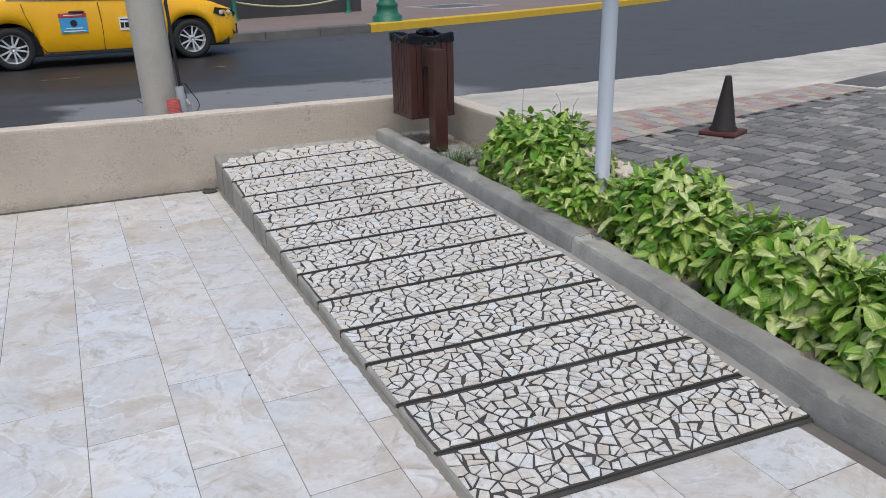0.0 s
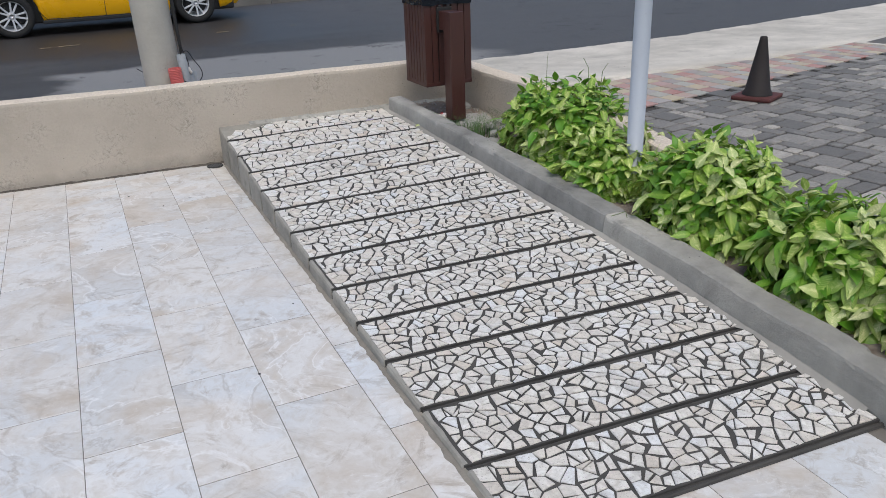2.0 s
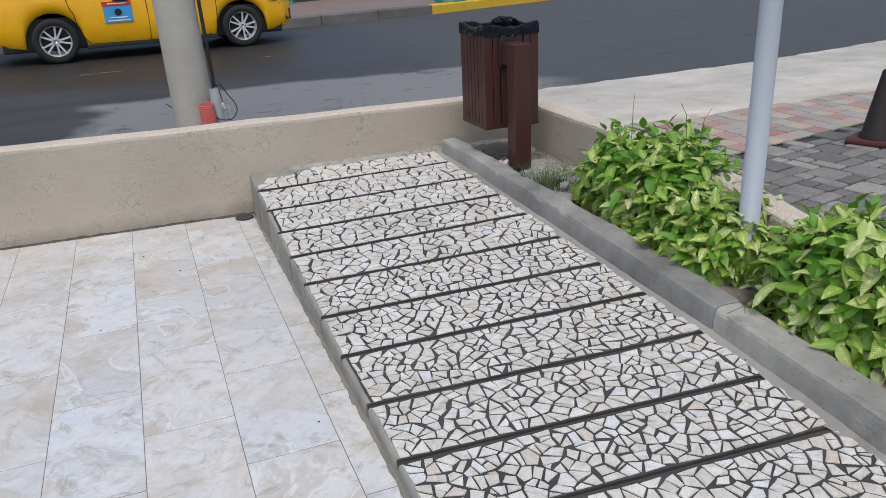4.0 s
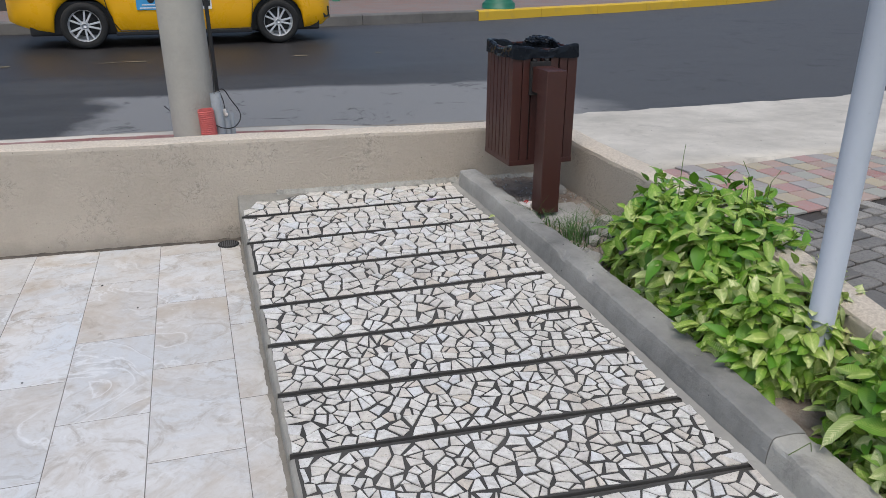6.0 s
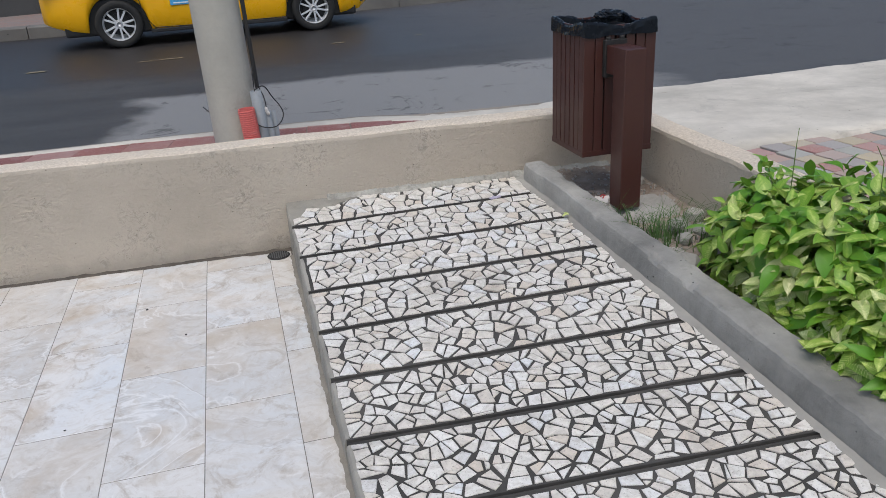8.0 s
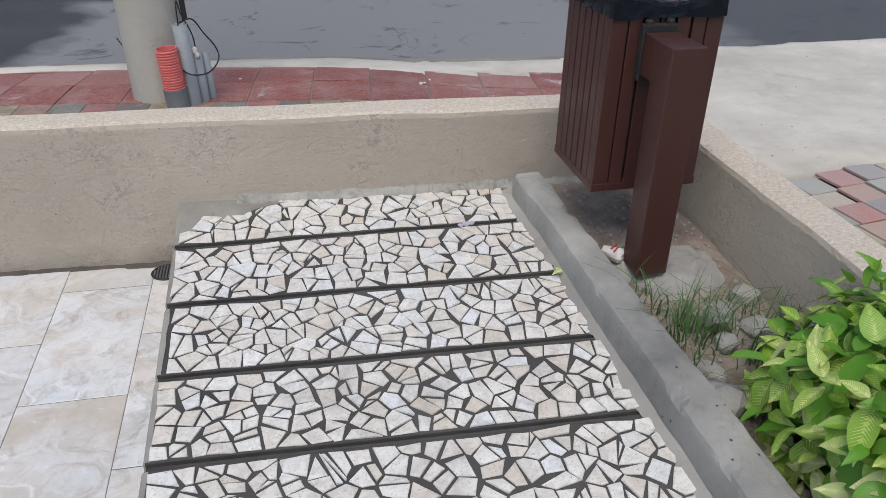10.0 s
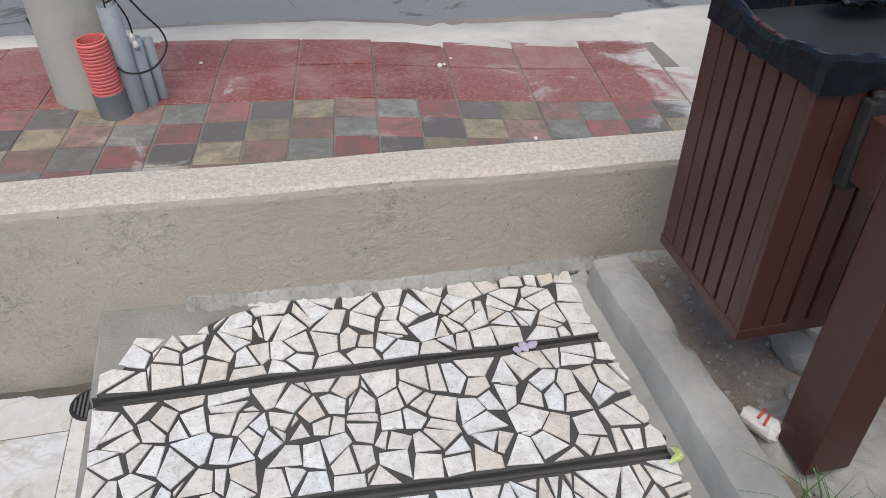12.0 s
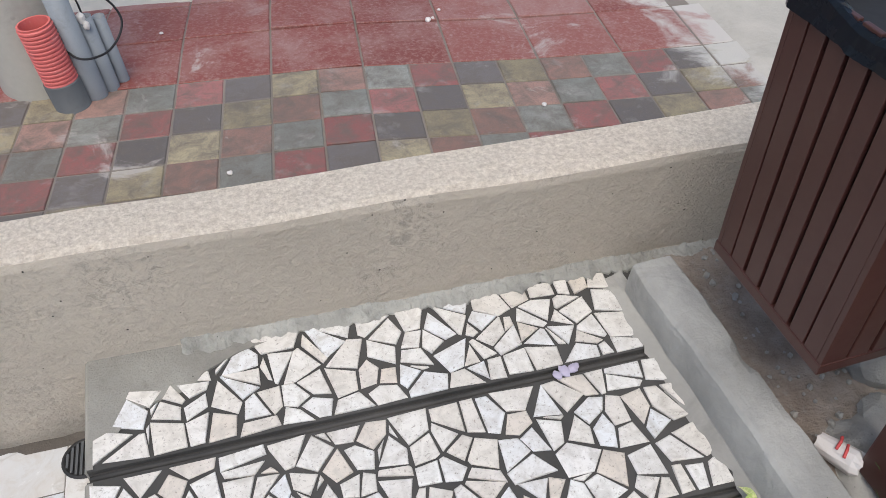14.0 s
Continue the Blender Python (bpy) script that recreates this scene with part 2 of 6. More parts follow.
def leaf_material(name, island, shift):
    """Arrow-shaped leaves: cream-veined, from deep to yellow-green, some faded."""
    q = Mat(name)
    q.co = q.t.nodes.new("ShaderNodeUVMap").outputs[0]
    x, y, z = q.axes()
    where = q.t.nodes.new("ShaderNodeNewGeometry").outputs["Position"]
    r = q.math("ADD", q.math("MULTIPLY_ADD", q.rand(island), 0.66, shift), q.math("MULTIPLY", q.ramp(q.noise(1.9, 2, 0.5, 0.0, where), (0.38, 0.0), (0.62, 1.0)), 0.28))
    base = q.ramp(r, (0.0, (0.045, 0.15, 0.013)), (0.25, (0.12, 0.30, 0.025)), (0.5, (0.42, 0.57, 0.075)), (0.72, (0.65, 0.72, 0.2)), (0.94, (0.82, 0.82, 0.44)), (1.0, (0.70, 0.58, 0.36)))
    ax = q.math("ABSOLUTE", x)
    # a pale middle rib with side ribs that run forward
    slant = q.math("SUBTRACT", y, q.math("MULTIPLY", ax, 0.9))
    ribs = q.math("ABSOLUTE", q.math("SINE", q.math("MULTIPLY", slant, 400.0)))
    side = q.ramp(ribs, (0.0, 0.75), (0.55, 0.0))
    green = q.mix(q.ramp(r, (0.0, 0.0), (0.8, 0.45)), (0.10, 0.27, 0.022), base)
    blotch = q.math("MULTIPLY", q.math("SUBTRACT", q.noise(75, 4, 0.65, 0.8, where), 0.5), 1.5)
    spread = q.math("ADD", q.math("SUBTRACT", 0.75, q.math("MULTIPLY", ax, 30.0)), blotch)
    spread = q.math("ADD", spread, q.math("MULTIPLY", q.math("SUBTRACT", side, 0.3), 0.85))
    pale = q.math("MULTIPLY", q.ramp(spread, (0.32, 0.0), (0.62, 1.0)), q.ramp(r, (0.08, 0.15), (0.6, 1.0)))
    c = q.mix(pale, green, q.mix(q.ramp(r, (0.3, 0.0), (1.0, 0.75)), base, (0.74, 0.75, 0.40)))
    spots = q.ramp(q.noise(90, 4, 0.7, 0.0, q.t.nodes.new("ShaderNodeNewGeometry").outputs["Position"]), (0.66, 0.0), (0.74, 0.6))
    c = q.mix(spots, c, (0.22, 0.15, 0.05))
    q.put(q.b, "Subsurface Weight", 0.0)
    q.put(q.b, "Transmission Weight", 0.0)
    q.bump(side, 0.25, 0.002)
    q.done(c, 0.36, 0.0, 0.4)
    tr = q.t.nodes.new("ShaderNodeBsdfTranslucent")
    q.put(tr, "Color", q.mix(0.5, c, (0.36, 0.43, 0.08)))
    ms = q.t.nodes.new("ShaderNodeMixShader")
    ms.inputs[0].default_value = 0.2
    q.t.links.new(q.b.outputs[0], ms.inputs[1])
    q.t.links.new(tr.outputs[0], ms.inputs[2])
    q.t.links.new(ms.outputs[0], q.t.nodes["Material Output"].inputs["Surface"])
    return q.m


M = {}
M["plaster"] = plaster()
M["tile"] = marble_tile()
M["grout"] = concrete("grout", (0.20, 0.18, 0.155), (0.13, 0.115, 0.10), 8, False)
M["mortar"] = concrete("mortar", (0.082, 0.077, 0.071), (0.042, 0.040, 0.037), 9, False)
M["cement"] = concrete("cement", (0.39, 0.375, 0.34), (0.24, 0.23, 0.212), 5, True)
M["pale_crumb"] = concrete("pale_crumb", (0.56, 0.55, 0.50), (0.29, 0.28, 0.25), 14, True, 1.0)
M["rough_cement"] = concrete("rough_cement", (0.35, 0.335, 0.295), (0.19, 0.18, 0.16), 10, True, 0.9)
M["curb"] = concrete("curb_cement", (0.49, 0.472, 0.425), (0.22, 0.213, 0.195), 5.0, True, 0.9)
M["dark_curb"] = concrete("smooth_dark_cement", (0.41, 0.40, 0.372), (0.15, 0.148, 0.14), 5.5, True, 0.7)
M["side_cement"] = concrete("side_cement", (0.42, 0.40, 0.355), (0.21, 0.20, 0.178), 7, True, 0.8)
M["slab"] = concrete("slab_concrete", (0.70, 0.65, 0.57), (0.40, 0.37, 0.32), 3.6, True, 0.6)
M["kerb"] = concrete("kerb_concrete", (0.20, 0.19, 0.175), (0.10, 0.095, 0.09), 2.0, True)
M["shard"], M["shard_rest"] = shard(False), shard(True)
M["asphalt"] = asphalt()
M["brown"] = paint("brown_paint", (0.058, 0.0205, 0.0165), 0.34, (0.040, 0.018, 0.015), 0.5, 7)
M["pole_paint"] = paint("grey_blue_paint", (0.37, 0.40, 0.45), 0.4, (0.28, 0.29, 0.31), 0.4, 5)
M["leaf"], M["leaf_rest"] = leaf_material("leaf", False, 0.22), leaf_material("leaf_rest", True, 0.22)
M["green_leaf"], M["green_leaf_rest"] = leaf_material("green_leaf", False, -0.1), leaf_material("green_leaf_rest", True, -0.1)
# veinless leaf colour, darkened to paint in the shade inside the shrubs
q = Mat("shaded_inner_leaf")
M["shaded_inner_leaf"] = q.done(q.ramp(q.rand(True), (0.0, (0.035, 0.11, 0.012)), (0.6, (0.08, 0.20, 0.022)), (1.0, (0.2, 0.33, 0.05))), 0.45)


# ---- ways to build ----
def part(name, bm, material, parent=None, label="", smooth=False):
    me = bpy.data.meshes.new(name)
    bm.normal_update()
    bm.to_mesh(me)
    bm.free()
    me.materials.append(material)
    if smooth:
        for p in me.polygons:
            p.use_smooth = True
    ob = new(name, me)
    ob.parent = parent
    return tagged(ob, label)


def thing(name, at, label, category, group="", kind="", turn=0.0):
    ob = new(name)
    ob.empty_display_size = 0.1
    ob.matrix_world = pose(*at, 0, 0, turn)
    return tagged(ob, label, category, group, kind)


def box(bm, x0, x1, y0, y1, z0, z1, m=None, bevel=0.0):
    r = bmesh.ops.create_cube(bm, size=1.0, matrix=Matrix.Translation(((x0 + x1) / 2, (y0 + y1) / 2, (z0 + z1) / 2)) @ Matrix.Diagonal((x1 - x0, y1 - y0, z1 - z0, 1)))
    vs = r["verts"]
    if bevel:
        es = list({e for v in vs for e in v.link_edges})
        b = bmesh.ops.bevel(bm, geom=es, offset=bevel, segments=2, affect="EDGES", profile=0.6)
        vs = list({v for f in b["faces"] for v in f.verts} | {v for v in vs if v.is_valid})
    if m is not None:
        bmesh.ops.transform(bm, matrix=m, verts=vs)
    return bm


def cube(x0, x1, y0, y1, z0, z1, bevel=0.0, m=None):
    return box(bmesh.new(), x0, x1, y0, y1, z0, z1, m, bevel)


def lathe(profile, n=32, bm=None, m=None):
    """Turn (radius, height) points about z."""
    bm = bm or bmesh.new()
    rings = []
    for r, z in profile:
        if r < 1e-5:
            rings.append([bm.verts.new((0, 0, z))])
        else:
            rings.append([bm.verts.new((r * math.cos(2 * math.pi * k / n), r * math.sin(2 * math.pi * k / n), z)) for k in range(n)])
    for a, b in zip(rings, rings[1:]):
        for k in range(n):
            j = (k + 1) % n
            if len(a) == 1 and len(b) > 1:
                bm.faces.new((a[0], b[k], b[j]))
            elif len(b) == 1 and len(a) > 1:
                bm.faces.new((a[k], a[j], b[0]))
            elif len(a) > 1:
                bm.faces.new((a[k], a[j], b[j], b[k]))
    if m is not None:
        bmesh.ops.transform(bm, matrix=m, verts=[v for ring in rings for v in ring])
    return bm


def tube(points, r, n=8, bm=None):
    """A round tube along points."""
    bm = bm or bmesh.new()
    pts = [Vector(p) for p in points]
    rings = []
    for k, p in enumerate(pts):
        d = (pts[min(k + 1, len(pts) - 1)] - pts[max(k - 1, 0)]).normalized()
        side = d.cross(Vector((0.3, 0.2, 0.93))).normalized()
        up = d.cross(side)
        rings.append([bm.verts.new(p + r * (math.cos(2 * math.pi * j / n) * side + math.sin(2 * math.pi * j / n) * up)) for j in range(n)])
    for a, b in zip(rings, rings[1:]):
        for j in range(n):
            bm.faces.new((a[j], a[(j + 1) % n], b[(j + 1) % n], b[j]))
    bm.faces.new(rings[0])
    bm.faces.new(rings[-1])
    return bm


def sheet(xs, ys, height, depth=0.0):
    """A grid of ground with its own heights, with a skirt when depth is given."""
    bm = bmesh.new()
    rows = [[bm.verts.new((x, y, height(x, y))) for x in xs] for y in ys]
    for a, b in zip(rows, rows[1:]):
        for k in range(len(xs) - 1):
            bm.faces.new((a[k], a[k + 1], b[k + 1], b[k]))
    if depth:
        e = bmesh.ops.extrude_edge_only(bm, edges=[e for e in bm.edges if e.is_boundary])
        for v in e["geom"]:
            if isinstance(v, bmesh.types.BMVert):
                v.co.z = -depth
    return bm


def prism(bm, poly, z, top, bevel=0.004, drop=0.0):
    """A flat piece on a polygon: bevelled top edge and sides. poly: (x, y) anticlockwise; z: a function of x, y."""
    cx = sum(p[0] for p in poly) / len(poly)
    cy = sum(p[1] for p in poly) / len(poly)

    def inset(p, d):
        v = Vector((cx - p[0], cy - p[1]))
        return p[0] + v.x * min(0.4, d / max(v.length, 1e-6)), p[1] + v.y * min(0.4, d / max(v.length, 1e-6))

    low = [bm.verts.new((p[0], p[1], z(*p) - drop)) for p in poly]
    mid = [bm.verts.new((p[0], p[1], z(*p) + top - bevel * 0.6)) for p in poly]
    high = [bm.verts.new((*inset(p, bevel), z(*p) + top)) for p in poly]
    n = len(poly)
    for k in range(n):
        j = (k + 1) % n
        bm.faces.new((low[k], low[j], mid[j], mid[k]))
        bm.faces.new((mid[k], mid[j], high[j], high[k]))
    bm.faces.new(high)
    return bm


def lerp(v, xs, ys):
    return float(np.interp(v, xs, ys))


# ---- the large structure ----
WALL_Y, WALL_TOP = 5.71, 0.552
STREET = 0.15


def wall_y(x):
    """The near face of the low wall, which runs slightly askew to the ramp."""
    return WALL_Y - 0.04 * (x - 1.0)


PAVE = 0.24

ground = part("ground", cube(-400, 400, -400, 400, -0.6, -0.12), M["cement"])
tagged(ground, "plain grey ground under the paved terraces", "ground", kind="structure")

# street: slightly crowned asphalt, its near side meets the pavements
def near_edge(x):
    return lerp(x, [-40, 0.2, 1.25, 2.2, 2.7, 3.3, 4.0, 5.0, 6.7, 9.5, 12.2, 20, 60], [7.9, 7.80, 7.78, 7.69, 7.65, 7.61, 7.64, 7.68, 7.74, 8.17, 8.65, 10.2, 18.2])

bm = bmesh.new()
xs = [-60, -40, -20, -10, -5, -2, 0, 1, 2, 3, 4, 5, 6, 7, 8, 10, 12, 15, 20, 30, 60]
rows = []
for f in (0, 0.02, 0.1, 0.3, 0.6, 1.0):
    rows.append([bm.verts.new((x, near_edge(x) - 0.05 + f * (60 - near_edge(x)), STREET - 0.02 * (1 - min(1, f * 8)))) for x in xs])
for a, b in zip(rows, rows[1:]):
    for k in range(len(xs) - 1):
        bm.faces.new((a[k], a[k + 1], b[k + 1], b[k]))
road = part("road", bm, M["asphalt"])
tagged(road, "dark damp asphalt street with a dry grey patch", "road", kind="structure")

# low wall and the return beside the planter
def rough_wall(x0, x1, y0, y1, top, step=0.12):
    bm = bmesh.new()
    long_x = (x1 - x0) > (y1 - y0)
    n = int(((x1 - x0) if long_x else (y1 - y0)) / step)
    prof = [(0, -0.12), (0, 0.1), (0, 0.3), (0, top - 0.022), (0.006, top - 0.006), (0.02, top), (0.5, top + 0.002), (0.98, top)]
    rings = []
    for k in range(n + 1):
        s = k / n
        ring = []
        for j, (u, z) in enumerate(prof + [(1.0, top - 0.02), (1.0, -0.12)]):
            w = (y1 - y0) if long_x else (x1 - x0)
            off = (u if u < 0.1 else 0) if j < 6 else 0
            across = off if j < 6 else u * w
            if long_x:
                p = Vector((x0 + s * (x1 - x0), y0 + across + wall_y(x0 + s * (x1 - x0)) - WALL_Y, z))
            else:
                p = Vector((x0 + across, y0 + s * (y1 - y0), z))
            if not long_x:
                lower = lerp(p.y, [-4, 1.5, 2.0, 2.9, 3.43, 3.74, 4.25], [0.24, 0.235, 0.23, 0.165, 0.09, 0.045, 0.0])
                p.z = p.z - lower if z > 0.35 else min(p.z, top - lower - 0.06)
            nz = noise.noise(p * 3.0) * 0.006 + noise.noise(p * 11) * 0.003
            if j >= 3:
                p.z += nz
            if j < 6:
                if long_x:
                    p.y += nz * 0.7
                else:
                    p.x += nz * 0.7
            ring.append(bm.verts.new(p))
        rings.append(ring)
    for a, b in zip(rings, rings[1:]):
        for j in range(len(a) - 1):
            bm.faces.new((a[j], b[j], b[j + 1], a[j + 1]) if long_x else (a[j], a[j + 1], b[j + 1], b[j]))
    bm.faces.new(rings[0])
    bm.faces.new(rings[-1])
    bmesh.ops.recalc_face_normals(bm, faces=bm.faces)
    return bm


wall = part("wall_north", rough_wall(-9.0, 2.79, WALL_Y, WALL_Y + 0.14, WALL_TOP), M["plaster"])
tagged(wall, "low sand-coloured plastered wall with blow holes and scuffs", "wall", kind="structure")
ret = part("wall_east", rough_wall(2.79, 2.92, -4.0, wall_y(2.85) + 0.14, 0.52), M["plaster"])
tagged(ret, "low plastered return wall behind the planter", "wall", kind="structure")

# the ramp: heights along its two sides
LEFT, RIGHT, EDGE = 1.02, 2.27, 2.345
LY, LZ = [1.0, 1.5, 2.3, 3.6, 4.5, 5.43, 5.75], [0.0, 0.006, 0.026, 0.072, 0.13, 0.21, 0.252]
RY, RZ = [1.0, 1.55, 2.1, 3.07, 3.5, 4.0, 4.5, 5.05, 5.75], [0.0, 0.014, 0.055, 0.102, 0.118, 0.145, 0.180, 0.218, 0.250]


def ramp_z(x, y):
    f = (x - LEFT) / (RIGHT - LEFT)
    return (1 - f) * lerp(y, LY, LZ) + f * lerp(y, RY, RZ)


GROOVE_L = [5.445, 5.135, 4.825, 4.525, 4.22, 3.90, 3.58, 3.235, 2.916, 2.604, 2.285, 1.965, 1.64]
GROOVE_R = [5.40, 5.06, 4.745, 4.44, 4.118, 3.785, 3.463, 3.108, 2.785, 2.482, 2.166, 1.867, 1.566]


def curb_top(y):
    return lerp(y, [-1.0, 1.3, 2.0, 3.07, 3.43, 4.05, 4.8, 5.2, 5.62], [0.10, 0.125, 0.158, 0.205, 0.222, 0.255, 0.298, 0.322, 0.342])

def curb_x(y):
    return lerp(y, [-1, 1.5, 2.1, 2.8, 3.4, 4.1, 4.8, 5.2, 5.62], [2.255, 2.28, 2.30, 2.318, 2.318, 2.298, 2.262, 2.238, 2.216])


def curb_wide(y):
    return lerp(y, [1.0, 3.4, 4.6, 5.6], [1.3, 1.28, 1.08, 0.95])


def slab_edges(k):
    """Near and far lines of slab k as functions of x."""
    def line(a, b):
        return lambda x: a + (b - a) * (x - LEFT) / (RIGHT - LEFT)
    far = line(wall_y(LEFT) + 0.012, wall_y(RIGHT) + 0.012) if k == 0 else line(GROOVE_L[k - 1] - 0.011, GROOVE_R[k - 1] - 0.011)
    return line(GROOVE_L[k] + 0.011, GROOVE_R[k] + 0.011), far


ramp = thing("paved_ramp", (0, 0, 0), "gently rising ramp paved with broken white travertine in dark mortar", "ramp", kind="structure")
# the groove bed under the slabs
bm = bmesh.new()
xs = [LEFT + 0.008 + (EDGE - LEFT - 0.008) * k / 6 for k in range(7)]
rows = []
for k in range(41):
    row = []
    for x in xs:
        y0 = GROOVE_L[-1] - 0.012 + (GROOVE_R[-1] - GROOVE_L[-1]) * (x - LEFT) / (RIGHT - LEFT)
        y = y0 + (wall_y(x) - y0) * k / 40
        row.append(bm.verts.new((x, y, max(0.0035, ramp_z(x, y) - 0.013))))
    rows.append(row)
for a, b in zip(rows, rows[1:]):
    for k in range(6):
        bm.faces.new((a[k], a[k + 1], b[k + 1], b[k]))
for a, b in zip(rows, rows[1:]):
    p = [bm.verts.new((v.co.x, v.co.y, -0.05)) for v in (a[0], b[0])]
    bm.faces.new((a[0], b[0], p[1], p[0]))
part("groove_bed", bm, M["mortar"], ramp, "dark grey mortar bed")
SLABS = []
for k in range(len(GROOVE_L)):
    near, far = slab_edges(k)
    bm = bmesh.new()
    n = 8
    top_n, top_f, low_n, low_f = [], [], [], []
    for i in range(n + 1):
        x = LEFT + (EDGE - LEFT) * i / n
        for lst, y, dz in ((low_n, near(x), -0.3), (top_n, near(x), 0), (top_f, far(x), 0), (low_f, far(x), -0.3)):
            lst.append(bm.verts.new((x, y, ramp_z(x, y) + dz - 0.001)))
    for i in range(n):
        bm.faces.new((low_n[i], low_n[i + 1], top_n[i + 1], top_n[i]))
        bm.faces.new((top_n[i], top_n[i + 1], top_f[i + 1], top_f[i]))
        bm.faces.new((top_f[i], top_f[i + 1], low_f[i + 1], low_f[i]))
    bm.faces.new((low_n[0], top_n[0], top_f[0], low_f[0]))
    SLABS.append(part("slab", bm, M["mortar"], ramp))
    # pale cement face and rim on the open side
    bm = bmesh.new()
    y0, y1 = near(LEFT) + 0.004, far(LEFT) - 0.004
    m = 5
    ring = []
    for i in range(m + 1):
        y = y0 + (y1 - y0) * i / m
        z = ramp_z(LEFT, y)
        w = 0.012 + 0.006 * noise.noise(Vector((k * 3.1, i * 1.7, 0.3)))
        ring.append([bm.verts.new(c) for c in ((LEFT - 0.006, y, -0.05), (LEFT - 0.006, y, z - 0.008), (LEFT - 0.001, y, z + 0.001), (LEFT + w, y, z + 0.0015))])
    for a, b in zip(ring, ring[1:]):
        for j in range(3):
            bm.faces.new((a[j], a[j + 1], b[j + 1], b[j]))
    bm.faces.new(ring[0])
    bm.faces.new(ring[-1])
    bmesh.ops.recalc_face_normals(bm, faces=bm.faces)
    part("side_face", bm, M["side_cement"], SLABS[-1], "pale cement edge")

# cement skim where the paving meets the curb
bm = bmesh.new()
prev = None
for i in range(240):
    y = 1.62 + (5.62 - 1.62) * i / 239
    w = max(0.006, 0.030 + 0.032 * noise.noise(Vector((y * 5, 3, 0))) + 0.016 * noise.noise(Vector((y * 25, 3, 0))) + 0.008 * noise.noise(Vector((y * 60, 3, 0))))
    x = curb_x(y)
    cur = [bm.verts.new(c) for c in ((x + 0.01, y, ramp_z(x, y) + 0.022), (x - 0.010, y, ramp_z(x, y) + 0.009), (x - 0.012 - w * 0.5, y, ramp_z(x - w * 0.5, y) + 0.0046), (x - 0.012 - w, y, ramp_z(x - w, y) + 0.0008))]
    if prev:
        for j in (0, 1, 2):
            bm.faces.new((prev[j], prev[j + 1], cur[j + 1], cur[j]))
    prev = cur
bmesh.ops.recalc_face_normals(bm, faces=bm.faces)
part("cement_skim", bm, M["cement"], ramp, "pale cement skim along the curb")

# rounded dark bead down the middle of each groove
for gl, gr_ in zip(GROOVE_L, GROOVE_R):
    pts = []
    for i in range(13):
        x = LEFT + 0.004 + (EDGE - LEFT - 0.03) * i / 12
        y = gl + (gr_ - gl) * (x - LEFT) / (RIGHT - LEFT)
        pts.append((x, y + 0.0015 * noise.noise(Vector((x * 9, y, 0))), ramp_z(x, y) - 0.0105))
    part("groove_bead", tube(pts, 0.0065, 8), M["mortar"], ramp, smooth=True)

# smooth cement patch in the far corner, and a cement fillet along the wall
bm = bmesh.new()
pts = [(1.0155, 5.487), (1.06, 5.50), (1.10, 5.555), (1.16, 5.575), (1.23, 5.585), (1.265, 5.62), (1.345, 5.65), (1.44, 5.668), (1.53, 5.672), (1.54, 5.70), (1.0155, 5.715)]
prism(bm, pts, lambda x, y: ramp_z(x, y) + 0.003 * noise.noise(Vector((x * 30, y * 30, 0))), 0.003, 0.008, 0.02)
part("cement_patch", bm, M["rough_cement"], ramp, "smooth grey cement patch without stones")
bm = bmesh.new()
prev = None
for i in range(330):
    x = 1.22 + i * (2.72 - 1.22) / 329
    w = max(0.004, 0.020 + 0.020 * noise.noise(Vector((x * 9, 0, 0))) + 0.012 * noise.noise(Vector((x * 41, 0, 0))) + 0.006 * noise.noise(Vector((x * 110, 0, 0))))
    z, y = ramp_z(min(x, RIGHT), 5.66), wall_y(x)
    crumb = 0.006 * noise.noise(Vector((x * 70, 5, 0)))
    cur = [bm.verts.new(c) for c in ((x, y + 0.01, z + 0.034 + 0.016 * noise.noise(Vector((x * 12, 2, 0))) + crumb), (x, y - w * 0.35, z + 0.018 + crumb), (x, y - w * 0.7, z + 0.013 - crumb), (x, y - 0.008 - w, z + 0.004), (x, y - 0.01 - w, z - 0.03))]
    if prev:
        for j in range(4):
            bm.faces.new((prev[j], cur[j], cur[j + 1], prev[j + 1]))
    prev = cur
bmesh.ops.recalc_face_normals(bm, faces=bm.faces)
part("cement_fillet", bm, M["pale_crumb"], ramp, "rough cement fillet")

